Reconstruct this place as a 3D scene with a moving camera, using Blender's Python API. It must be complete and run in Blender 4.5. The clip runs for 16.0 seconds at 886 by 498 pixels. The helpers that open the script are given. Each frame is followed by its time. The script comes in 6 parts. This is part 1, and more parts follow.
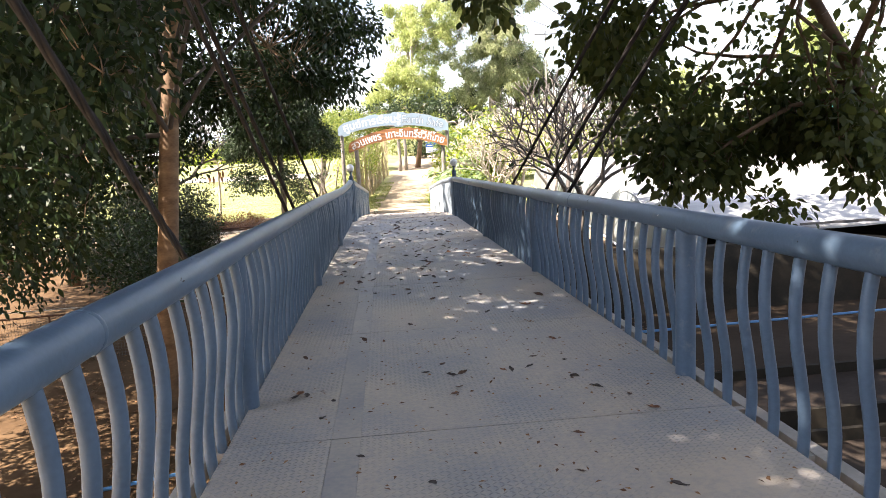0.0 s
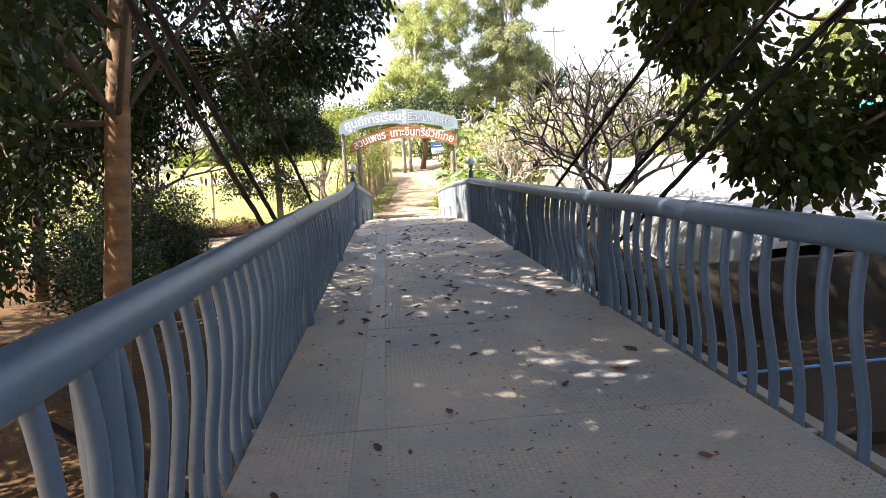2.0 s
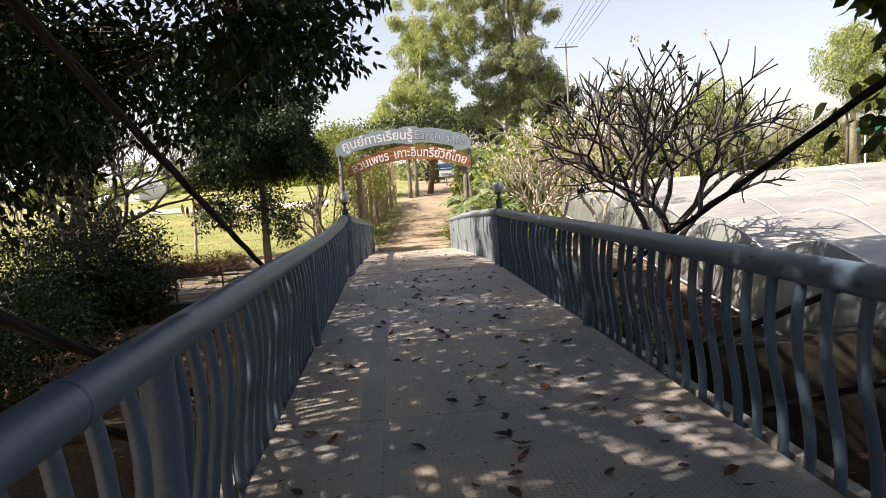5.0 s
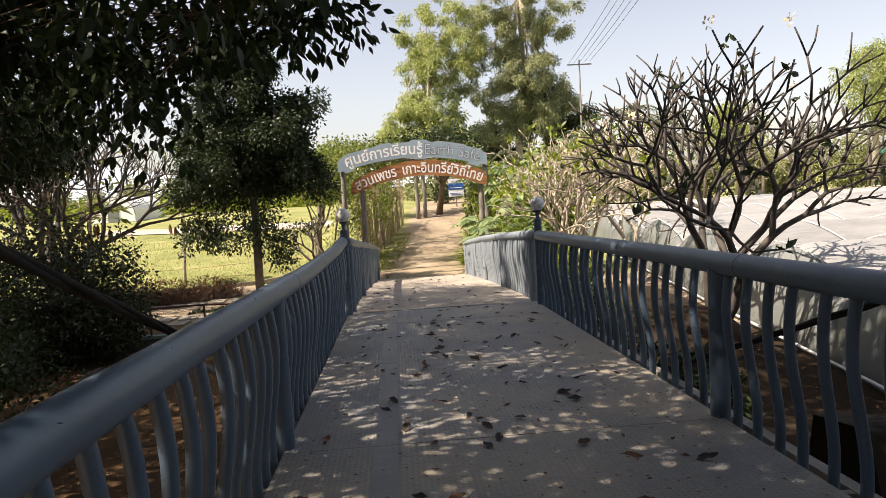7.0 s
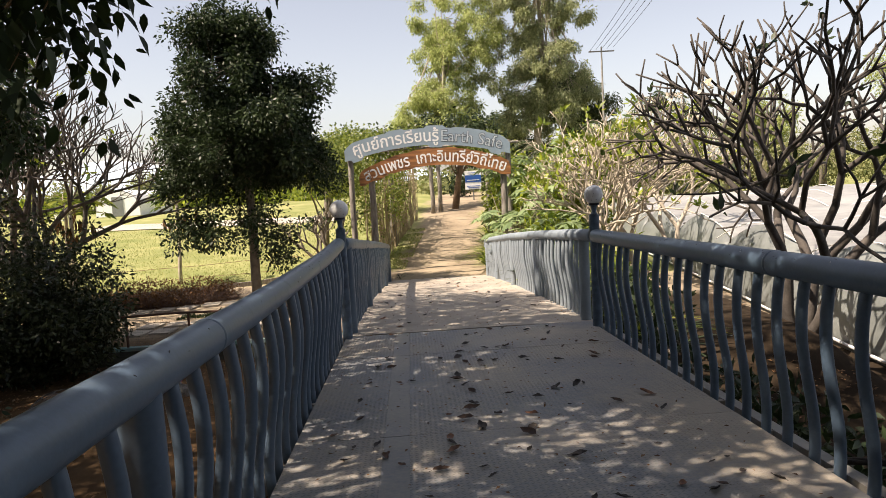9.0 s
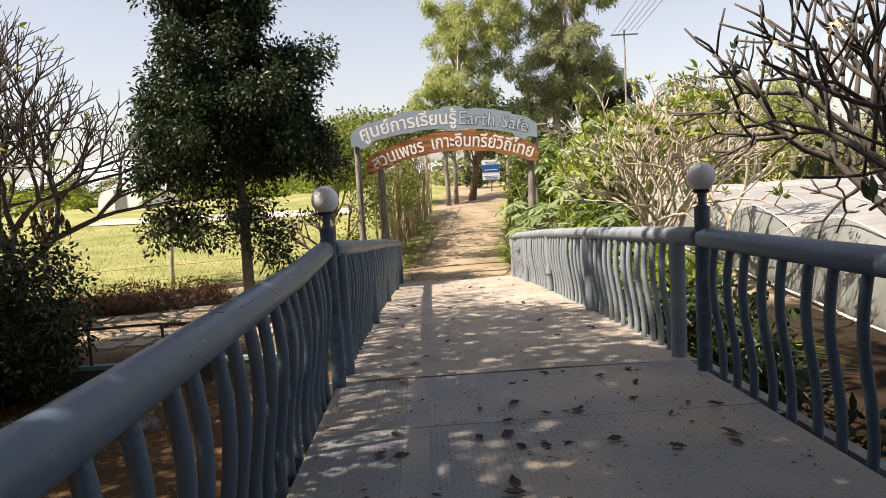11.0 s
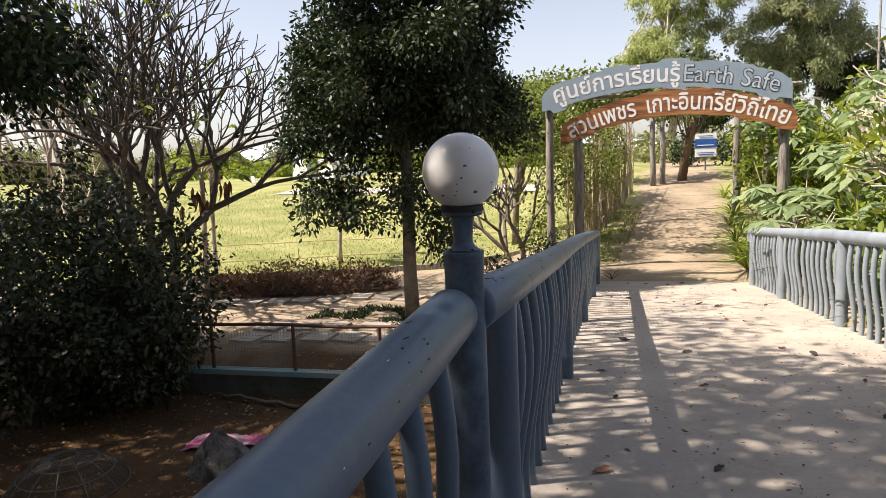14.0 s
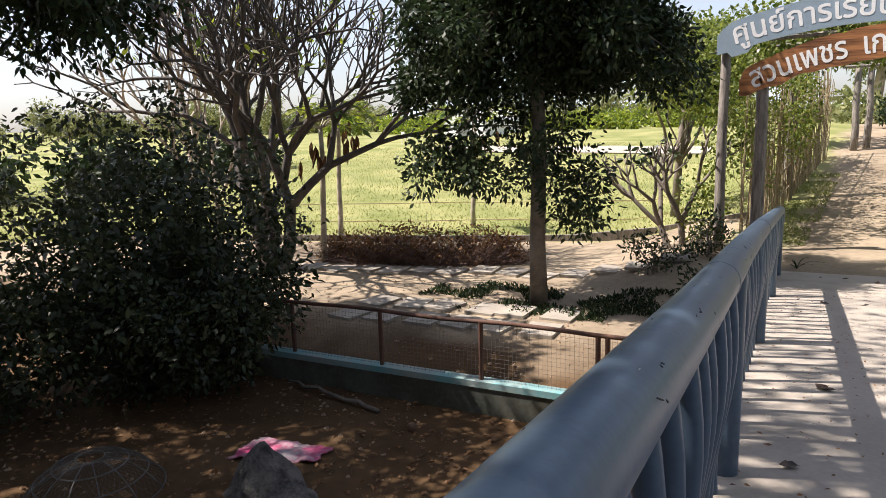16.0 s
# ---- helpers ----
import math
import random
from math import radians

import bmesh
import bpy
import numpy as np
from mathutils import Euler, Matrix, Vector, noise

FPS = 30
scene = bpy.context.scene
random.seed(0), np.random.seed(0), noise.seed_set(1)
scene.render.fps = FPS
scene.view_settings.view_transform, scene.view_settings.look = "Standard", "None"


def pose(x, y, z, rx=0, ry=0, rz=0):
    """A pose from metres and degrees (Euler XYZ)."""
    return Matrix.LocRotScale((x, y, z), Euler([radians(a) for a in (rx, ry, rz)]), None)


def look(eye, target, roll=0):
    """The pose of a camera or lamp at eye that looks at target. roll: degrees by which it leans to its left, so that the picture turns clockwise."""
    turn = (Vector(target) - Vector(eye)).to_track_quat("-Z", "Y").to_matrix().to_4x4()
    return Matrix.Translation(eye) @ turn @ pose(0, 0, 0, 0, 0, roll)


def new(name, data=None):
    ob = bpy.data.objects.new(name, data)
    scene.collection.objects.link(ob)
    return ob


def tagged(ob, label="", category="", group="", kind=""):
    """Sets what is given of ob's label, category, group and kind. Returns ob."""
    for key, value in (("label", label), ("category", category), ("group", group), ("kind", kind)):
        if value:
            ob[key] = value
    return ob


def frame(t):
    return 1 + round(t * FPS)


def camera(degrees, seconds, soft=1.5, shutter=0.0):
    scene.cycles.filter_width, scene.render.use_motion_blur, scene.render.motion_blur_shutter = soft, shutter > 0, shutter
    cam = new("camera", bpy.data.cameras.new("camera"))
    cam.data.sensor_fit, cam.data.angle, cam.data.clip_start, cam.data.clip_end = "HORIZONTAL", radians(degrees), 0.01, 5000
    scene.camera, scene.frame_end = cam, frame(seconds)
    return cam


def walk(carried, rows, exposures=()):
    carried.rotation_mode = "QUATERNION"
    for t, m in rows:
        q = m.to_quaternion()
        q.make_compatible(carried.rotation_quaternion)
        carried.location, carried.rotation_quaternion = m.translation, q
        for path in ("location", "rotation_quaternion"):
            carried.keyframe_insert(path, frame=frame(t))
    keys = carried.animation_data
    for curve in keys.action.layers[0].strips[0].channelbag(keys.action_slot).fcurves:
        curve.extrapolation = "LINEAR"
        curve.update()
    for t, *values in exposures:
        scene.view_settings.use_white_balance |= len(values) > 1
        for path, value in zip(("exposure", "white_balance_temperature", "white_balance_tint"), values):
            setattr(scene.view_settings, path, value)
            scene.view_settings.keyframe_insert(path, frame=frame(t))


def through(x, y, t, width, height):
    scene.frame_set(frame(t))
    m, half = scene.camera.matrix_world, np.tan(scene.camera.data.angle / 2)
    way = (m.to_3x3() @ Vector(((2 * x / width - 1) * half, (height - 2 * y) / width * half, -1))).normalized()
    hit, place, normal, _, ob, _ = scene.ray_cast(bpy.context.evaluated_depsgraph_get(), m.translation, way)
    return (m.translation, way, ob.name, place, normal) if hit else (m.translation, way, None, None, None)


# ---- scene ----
cam = camera(65.0, 16.0, soft=0.5)
PATH = [
    (0, (-0.396, -1.274, 1.534), (-0.243, 0.695, 1.217), -3.1),
    (0.5, (-0.416, -0.672, 1.472), (-0.273, 1.298, 1.16), -2.9),
    (1, (-0.419, -0.034, 1.406), (-0.275, 1.937, 1.097), -2.9),
    (1.5, (-0.47, 0.592, 1.382), (-0.323, 2.562, 1.073), -2.9),
    (2, (-0.526, 1.178, 1.391), (-0.377, 3.148, 1.081), -3.1),
    (2.5, (-0.531, 1.856, 1.391), (-0.383, 3.826, 1.079), -3.2),
    (3, (-0.556, 2.46, 1.377), (-0.41, 4.43, 1.067), -3.6),
    (3.5, (-0.552, 3.072, 1.371), (-0.403, 5.042, 1.062), -3.5),
    (4, (-0.529, 3.698, 1.351), (-0.382, 5.672, 1.069), -3.6),
    (4.2, (-0.5, 3.972, 1.356), (-0.355, 5.949, 1.086), -3.7),
    (6.3, (-0.46, 7.076, 1.24), (-0.331, 9.061, 1.03), -3.4),
    (6.5, (-0.516, 7.32, 1.21), (-0.382, 9.306, 1.012), -3.3),
    (7, (-0.556, 7.859, 1.188), (-0.426, 9.846, 1.006), -3.3),
    (7.5, (-0.571, 8.53, 1.155), (-0.448, 10.519, 0.985), -3.2),
    (8, (-0.574, 9.081, 1.144), (-0.46, 11.071, 0.974), -3.3),
    (8.5, (-0.526, 9.703, 1.124), (-0.416, 11.692, 0.944), -3.3),
    (9, (-0.538, 10.268, 1.096), (-0.448, 12.256, 0.899), -3.3),
    (9.2, (-0.565, 10.505, 1.093), (-0.475, 12.493, 0.893), -3.4),
    (11.3, (-0.591, 13.096, 0.975), (-0.554, 15.084, 0.758), -3.4),
    (11.5, (-0.616, 13.3, 0.974), (-0.603, 15.288, 0.758), -3.0),
    (12, (-0.656, 13.885, 0.933), (-0.699, 15.872, 0.715), -3.1),
    (12.5, (-0.724, 14.464, 0.956), (-0.846, 16.448, 0.733), -2.8),
    (13, (-0.762, 14.957, 0.915), (-1.013, 16.928, 0.686), -2.6),
    (13.5, (-0.862, 15.682, 0.888), (-1.196, 17.639, 0.649), -2.54),
    (14, (-0.926, 16.31, 0.868), (-1.4, 18.236, 0.611), -2.35),
    (14.5, (-0.902, 16.878, 0.859), (-1.48, 18.774, 0.588), -2.34),
    (15, (-0.942, 17.462, 0.845), (-1.574, 19.338, 0.559), -2.4),
    (15.5, (-1.0, 17.893, 0.804), (-1.723, 19.731, 0.487), -1.95),
    (16, (-1.085, 18.488, 0.771), (-1.974, 20.243, 0.413), -1.7),
]
EXPOSURES = [(t, e, k, 17) for t, e, k in ((0.0, 2.46, 6500), (1.0, 2.42, 6500), (2.5, 2.0, 6700), (3.5, 1.68, 6800), (4.2, 1.3, 6800), (6.5, 1.06, 7050), (9.0, 1.02, 7100), (12.0, 1.0, 7000), (14.0, 1.04, 6650), (15.0, 1.07, 6250), (16.0, 1.02, 6250))]
walk(cam, [(t, look(eye, target, roll)) for t, eye, target, roll in PATH], EXPOSURES)

# ---- world and sun ----
SUN_WAY = Vector((0.66, 0.25, -1.0)).normalized()
world = bpy.data.worlds.new("sky")
scene.world = world
world.use_nodes = True
wn = world.node_tree
sky = wn.nodes.new("ShaderNodeTexSky")
sky.sky_type, sky.sun_disc = "NISHITA", False
sky.sun_elevation = math.asin(-SUN_WAY.z)
sky.sun_rotation = math.atan2(-SUN_WAY.x, -SUN_WAY.y)
sky.air_density, sky.dust_density, sky.ozone_density = 1.0, 1.2, 1.0
haze = wn.nodes.new("ShaderNodeHueSaturation")
haze.inputs["Saturation"].default_value = 0.58
wn.links.new(sky.outputs["Color"], haze.inputs["Color"])
wn.links.new(haze.outputs["Color"], wn.nodes["Background"].inputs["Color"])
wn.nodes["Background"].inputs["Strength"].default_value = 0.09
sun = new("sun", bpy.data.lights.new("sun", "SUN"))
sun.data.energy, sun.data.angle, sun.data.color = 5.0, radians(0.55), (1.0, 0.92, 0.8)
sun.matrix_world = look((0, 0, 30), Vector((0, 0, 30)) + SUN_WAY)

# ---- helpers ----
rng = np.random.default_rng(7)


class Geo:
    """Gathers points and faces of one mesh."""

    def __init__(self):
        self.v, self.f = [], []

    def add(self, vs, fs):
        n = len(self.v)
        self.v.extend(tuple(p) for p in vs)
        self.f.extend(tuple(i + n for i in f) for f in fs)
        return self

    def box(self, c, s, m=None):
        m = m or Matrix()
        q = [m @ Vector((sx * s[0] / 2, sy * s[1] / 2, sz * s[2] / 2)) + Vector(c) for sx in (-1, 1) for sy in (-1, 1) for sz in (-1, 1)]
        return self.add(q, [(0, 1, 3, 2), (4, 6, 7, 5), (0, 4, 5, 1), (2, 3, 7, 6), (0, 2, 6, 4), (1, 5, 7, 3)])

    def tube(self, pts, radii, sides=8, cap=True):
        pts = [Vector(p) for p in pts]
        if not hasattr(radii, "__len__"):
            radii = [radii] * len(pts)
        vs, fs = [], []
        ref = None
        for i, p in enumerate(pts):
            d = (pts[min(i + 1, len(pts) - 1)] - pts[max(i - 1, 0)])
            d = d.normalized() if d.length > 1e-9 else Vector((0, 0, 1))
            if ref is None:
                ref = d.orthogonal().normalized()
            ref = (ref - d * ref.dot(d))
            ref = ref.normalized() if ref.length > 1e-6 else d.orthogonal().normalized()
            b = d.cross(ref)
            for k in range(sides):
                a = 2 * math.pi * k / sides
                vs.append(p + (ref * math.cos(a) + b * math.sin(a)) * radii[i])
        for i in range(len(pts) - 1):
            for k in range(sides):
                k2 = (k + 1) % sides
                fs.append((i * sides + k, i * sides + k2, (i + 1) * sides + k2, (i + 1) * sides + k))
        if cap:
            fs.append(tuple(range(sides - 1, -1, -1)))
            fs.append(tuple((len(pts) - 1) * sides + k for k in range(sides)))
        return self.add(vs, fs)

    def lathe(self, profile, c=(0, 0, 0), sides=24):
        c = Vector(c)
        vs = [c + Vector((r * math.cos(2 * math.pi * k / sides), r * math.sin(2 * math.pi * k / sides), z)) for r, z in profile for k in range(sides)]
        fs = [(i * sides + k, i * sides + (k + 1) % sides, (i + 1) * sides + (k + 1) % sides, (i + 1) * sides + k)
              for i in range(len(profile) - 1) for k in range(sides)]
        fs.append(tuple(range(sides - 1, -1, -1)))
        fs.append(tuple((len(profile) - 1) * sides + k for k in range(sides)))
        return self.add(vs, fs)

    def mesh(self, name, material, smooth=False):
        me = bpy.data.meshes.new(name)
        me.from_pydata(self.v, [], self.f)
        if material:
            me.materials.append(material)
        if smooth:
            me.polygons.foreach_set("use_smooth", [True] * len(me.polygons))
        me.update()
        return me


def part(name, geo, material, parent, label="", smooth=False):
    """One mesh under a thing or part."""
    ob = new(name, geo.mesh(name, material, smooth) if isinstance(geo, Geo) else geo)
    ob.parent = parent
    if label:
        ob["label"] = label
    return ob


def thing(name, label, category, group="", kind="", at=(0, 0, 0)):
    ob = new(name)
    ob.location = at
    ob.empty_display_size = 0.1
    return tagged(ob, label, category, group, kind)


def solid(name, geo, material, label, category, group="", kind="", smooth=False):
    return tagged(new(name, geo.mesh(name, material, smooth)), label, category, group, kind)


def smoothed(me, angle=40):
    me.polygons.foreach_set("use_smooth", [True] * len(me.polygons))
    me.set_sharp_from_angle(angle=radians(angle))
    return me


# ---- materials ----
def mat(name, base, rough=0.6, metal=0.0, second=None, scale=4.0, detail=30.0, bump=0.2, contrast=0.5, coords="Object", spec=0.5, rand=0.0, depth=0.01, stretch=None):
    """A two-scale noise material: base and second colour mixed by a large and a fine noise, with bump."""
    m = bpy.data.materials.new(name)
    m.use_nodes = True
    nt = m.node_tree
    n, l = nt.nodes, nt.links
    bsdf = n["Principled BSDF"]
    second = second or tuple(c * 0.7 for c in base)
    tc = n.new("ShaderNodeTexCoord")
    big, fine = n.new("ShaderNodeTexNoise"), n.new("ShaderNodeTexNoise")
    big.inputs["Scale"].default_value, fine.inputs["Scale"].default_value = scale, detail
    big.inputs["Detail"].default_value, fine.inputs["Detail"].default_value = 5, 4
    src = tc.outputs[coords]
    if stretch:
        mp = n.new("ShaderNodeMapping")
        mp.inputs["Scale"].default_value = stretch
        l.new(src, mp.inputs["Vector"])
        src = mp.outputs["Vector"]
    for t in (big, fine):
        l.new(src, t.inputs["Vector"])
    mix = n.new("ShaderNodeMath")
    mix.operation = "MULTIPLY_ADD"
    mix.inputs[1].default_value, mix.inputs[2].default_value = 0.45, -0.22
    l.new(fine.outputs["Fac"], mix.inputs[0])
    add = n.new("ShaderNodeMath")
    l.new(mix.outputs[0], add.inputs[0])
    l.new(big.outputs["Fac"], add.inputs[1])
    ramp = n.new("ShaderNodeValToRGB")
    ramp.color_ramp.elements[0].position, ramp.color_ramp.elements[1].position = 0.5 - 0.25 * (1 - contrast) - 0.05, 0.5 + 0.25 * (1 - contrast) + 0.05
    ramp.color_ramp.elements[0].color, ramp.color_ramp.elements[1].color = (*base, 1), (*second, 1)
    l.new(add.outputs[0], ramp.inputs["Fac"])
    out = ramp.outputs["Color"]
    if rand:
        oi = n.new("ShaderNodeObjectInfo")
        hsv = n.new("ShaderNodeHueSaturation")
        mr = n.new("ShaderNodeMapRange")
        mr.inputs["To Min"].default_value, mr.inputs["To Max"].default_value = 1 - rand, 1 + rand
        l.new(oi.outputs["Random"], mr.inputs["Value"])
        l.new(mr.outputs["Result"], hsv.inputs["Value"])
        l.new(out, hsv.inputs["Color"])
        out = hsv.outputs["Color"]
    l.new(out, bsdf.inputs["Base Color"])
    bsdf.inputs["Roughness"].default_value, bsdf.inputs["Metallic"].default_value = rough, metal
    bsdf.inputs["Specular IOR Level"].default_value = spec
    if bump:
        bp = n.new("ShaderNodeBump")
        bp.inputs["Strength"].default_value, bp.inputs["Distance"].default_value = bump, depth
        l.new(add.outputs[0], bp.inputs["Height"])
        l.new(bp.outputs["Normal"], bsdf.inputs["Normal"])
    return m


def leaf_mat(name, a, b, rough=0.45, through=0.35, spec=0.4):
    """Leaves: colour differs leaf by leaf, and light shines through."""
    m = bpy.data.materials.new(name)
    m.use_nodes = True
    n, l = m.node_tree.nodes, m.node_tree.links
    bsdf = n["Principled BSDF"]
    geo = n.new("ShaderNodeNewGeometry")
    ramp = n.new("ShaderNodeValToRGB")
    ramp.color_ramp.elements[0].color, ramp.color_ramp.elements[1].color = (*a, 1), (*b, 1)
    l.new(geo.outputs["Random Per Island"], ramp.inputs["Fac"])
    l.new(ramp.outputs["Color"], bsdf.inputs["Base Color"])
    bsdf.inputs["Roughness"].default_value = rough
    bsdf.inputs["Specular IOR Level"].default_value = spec
    tr = n.new("ShaderNodeBsdfTranslucent")
    bright = n.new("ShaderNodeHueSaturation")
    bright.inputs["Saturation"].default_value, bright.inputs["Value"].default_value = 1.1, 1.3
    l.new(ramp.outputs["Color"], bright.inputs["Color"])
    l.new(bright.outputs["Color"], tr.inputs["Color"])
    mx = n.new("ShaderNodeMixShader")
    mx.inputs["Fac"].default_value = through
    l.new(bsdf.outputs[0], mx.inputs[1])
    l.new(tr.outputs[0], mx.inputs[2])
    l.new(mx.outputs[0], n["Material Output"].inputs["Surface"])
    return m


def plate_mat():
    """Painted steel tread plate under dust, with raised lugs set crosswise."""
    m = mat("tread_plate", (0.41, 0.35, 0.27), 0.58, 0.0, (0.235, 0.24, 0.243), 1.0, 30, 0.0, 0.5, rand=0.06)
    n, l = m.node_tree.nodes, m.node_tree.links
    tc = n.new("ShaderNodeTexCoord")
    sep = n.new("ShaderNodeSeparateXYZ")
    l.new(tc.outputs["Object"], sep.inputs[0])

    def op(kind, a, b=None):
        x = n.new("ShaderNodeMath")
        x.operation = kind
        for i, q in enumerate((a, b)):
            if q is None:
                continue
            if isinstance(q, (int, float)):
                x.inputs[i].default_value = q
            else:
                l.new(q, x.inputs[i])
        return x.outputs[0]

    u, v = op("MULTIPLY", sep.outputs["X"], 30.0), op("MULTIPLY", sep.outputs["Y"], 30.0)
    parity = op("MODULO", op("ADD", op("FLOOR", u), op("ADD", op("FLOOR", v), 1000.0)), 2.0)
    cu, cv = op("SUBTRACT", op("FRACT", u), 0.5), op("SUBTRACT", op("FRACT", v), 0.5)
    s = op("SUBTRACT", op("MULTIPLY", parity, 2.0), 1.0)
    along = op("ADD", cu, op("MULTIPLY", cv, s))
    across = op("SUBTRACT", cu, op("MULTIPLY", cv, s))
    d = op("ADD", op("POWER", op("MULTIPLY", along, 1.35), 2.0), op("POWER", op("MULTIPLY", across, 4.2), 2.0))
    lug = op("SUBTRACT", 1.0, op("MINIMUM", d, 1.0))
    noise_t = n.new("ShaderNodeTexNoise")
    noise_t.inputs["Scale"].default_value = 160
    l.new(tc.outputs["Object"], noise_t.inputs["Vector"])
    bp = n.new("ShaderNodeBump")
    bp.inputs["Strength"].default_value, bp.inputs["Distance"].default_value = 0.7, 0.005
    fill = n.new("ShaderNodeTexNoise")
    fill.inputs["Scale"].default_value, fill.inputs["Detail"].default_value = 0.9, 6
    l.new(tc.outputs["Object"], fill.inputs["Vector"])
    swept = n.new("ShaderNodeMapRange")
    swept.inputs["From Min"].default_value, swept.inputs["From Max"].default_value = 0.42, 0.6
    swept.inputs["To Min"].default_value, swept.inputs["To Max"].default_value = 0.12, 1.0
    l.new(fill.outputs["Fac"], swept.inputs["Value"])
    h = op("ADD", op("MULTIPLY", lug, swept.outputs["Result"]), op("MULTIPLY", noise_t.outputs["Fac"], 0.45))
    l.new(h, bp.inputs["Height"])
    bsdf = n["Principled BSDF"]
    l.new(bp.outputs["Normal"], bsdf.inputs["Normal"])
    # lugs darkened in colour, relief shading that the bump alone barely shows
    worn = n.new("ShaderNodeMix")
    worn.data_type, worn.blend_type = "RGBA", "MULTIPLY"
    worn.inputs["B"].default_value = (0.55, 0.57, 0.6, 1)
    old = bsdf.inputs["Base Color"].links[0].from_socket
    dust = n.new("ShaderNodeTexNoise")
    dust.inputs["Scale"].default_value, dust.inputs["Detail"].default_value = 1.1, 5
    l.new(tc.outputs["Object"], dust.inputs["Vector"])
    bare = n.new("ShaderNodeMapRange")
    bare.inputs["From Min"].default_value, bare.inputs["From Max"].default_value = 0.4, 0.6
    l.new(dust.outputs["Fac"], bare.inputs["Value"])
    l.new(op("MULTIPLY", op("MINIMUM", op("MULTIPLY", lug, 2.0), 1.0), op("ADD", op("MULTIPLY", bare.outputs["Result"], 0.75), 0.06)), worn.inputs["Factor"])
    l.new(old, worn.inputs["A"])
    l.new(worn.outputs["Result"], bsdf.inputs["Base Color"])
    return m


M_PAINT = mat("blue_grey_paint", (0.1, 0.152, 0.214), 0.38, 0, (0.07, 0.108, 0.153), 2.2, 50, 0.1, 0.3, spec=0.45)


def scuff(m, tone, scale, low, high):
    """Chalky, rubbed patches over a painted surface, duller than the paint."""
    n, l = m.node_tree.nodes, m.node_tree.links
    bsdf = n["Principled BSDF"]
    tc, tex, mr, mx = n.new("ShaderNodeTexCoord"), n.new("ShaderNodeTexNoise"), n.new("ShaderNodeMapRange"), n.new("ShaderNodeMix")
    tex.inputs["Scale"].default_value, tex.inputs["Detail"].default_value, tex.inputs["Roughness"].default_value = scale, 9, 0.68
    l.new(tc.outputs["Object"], tex.inputs["Vector"])
    mr.inputs["From Min"].default_value, mr.inputs["From Max"].default_value = low, high
    mr.inputs["To Max"].default_value = 0.75
    l.new(tex.outputs["Fac"], mr.inputs["Value"])
    mx.data_type = "RGBA"
    mx.inputs["B"].default_value = (*tone, 1)
    l.new(mr.outputs["Result"], mx.inputs["Factor"])
    l.new(bsdf.inputs["Base Color"].links[0].from_socket, mx.inputs["A"])
    l.new(mx.outputs["Result"], bsdf.inputs["Base Color"])
    rough = n.new("ShaderNodeMath")
    rough.operation = "MULTIPLY_ADD"
    rough.inputs[1].default_value, rough.inputs[2].default_value = 0.4, bsdf.inputs["Roughness"].default_value
    l.new(mr.outputs["Result"], rough.inputs[0])
    l.new(rough.outputs[0], bsdf.inputs["Roughness"])


scuff(M_PAINT, (0.21, 0.235, 0.25), 7.0, 0.58, 0.72)
# the railing paint made paler, with strong sunlight put into its colour
M_SUNPAINT = mat("sunlit_pale_paint", (0.27, 0.31, 0.34), 0.65, 0, (0.18, 0.215, 0.245), 3, 60, 0.06, 0.2, spec=0.3)
M_WORN = mat("worn_blue_paint", (0.1, 0.15, 0.215), 0.42, 0, (0.06, 0.085, 0.115), 14, 70, 0.12, 0.55, spec=0.3)
M_SPECK = mat("flaked_speck", (0.06, 0.055, 0.05), 0.8, 0, (0.2, 0.19, 0.17), 90, 300, 0.2)
M_CHIP = mat("chipped_paint", (0.035, 0.035, 0.04), 0.8)
M_PLATE = plate_mat()
M_STRIP = mat("strip_plate", (0.35, 0.31, 0.25), 0.52, 0, (0.21, 0.21, 0.21), 1.3, 36, 0.25, 0.45)
M_CONC = mat("ramp_concrete", (0.46, 0.4, 0.325), 0.9, 0, (0.33, 0.295, 0.25), 0.8, 30, 0.3, 0.35)
scuff(M_CONC, (0.29, 0.25, 0.2), 1.7, 0.53, 0.7)
M_SOIL = mat("soil", (0.36, 0.25, 0.15), 0.95, 0, (0.23, 0.16, 0.1), 0.5, 9, 0.5, 0.3)
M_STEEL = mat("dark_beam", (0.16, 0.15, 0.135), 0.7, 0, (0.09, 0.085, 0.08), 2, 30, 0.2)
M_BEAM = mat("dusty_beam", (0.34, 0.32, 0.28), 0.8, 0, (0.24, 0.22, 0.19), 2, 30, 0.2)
M_ROPE = mat("dark_cable", (0.018, 0.016, 0.015), 0.85, 0, (0.035, 0.03, 0.027), 6, 80, 0.5, spec=0.2)
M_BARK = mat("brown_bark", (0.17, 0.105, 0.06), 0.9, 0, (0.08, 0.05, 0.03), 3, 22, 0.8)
# lighter copy of the brown bark, sunlight on the trunk put into the colour
M_BARK_LIT = mat("lit_brown_bark", (0.3, 0.195, 0.11), 0.9, 0, (0.14, 0.085, 0.05), 2.5, 18, 0.9, 0.35, stretch=(1, 1, 2.4))
M_BARK_G = mat("grey_bark", (0.2, 0.17, 0.135), 0.85, 0, (0.11, 0.09, 0.07), 4, 30, 0.7)
M_BARK_L = mat("pale_bark", (0.52, 0.45, 0.355), 0.8, 0, (0.32, 0.275, 0.215), 4, 30, 0.5)
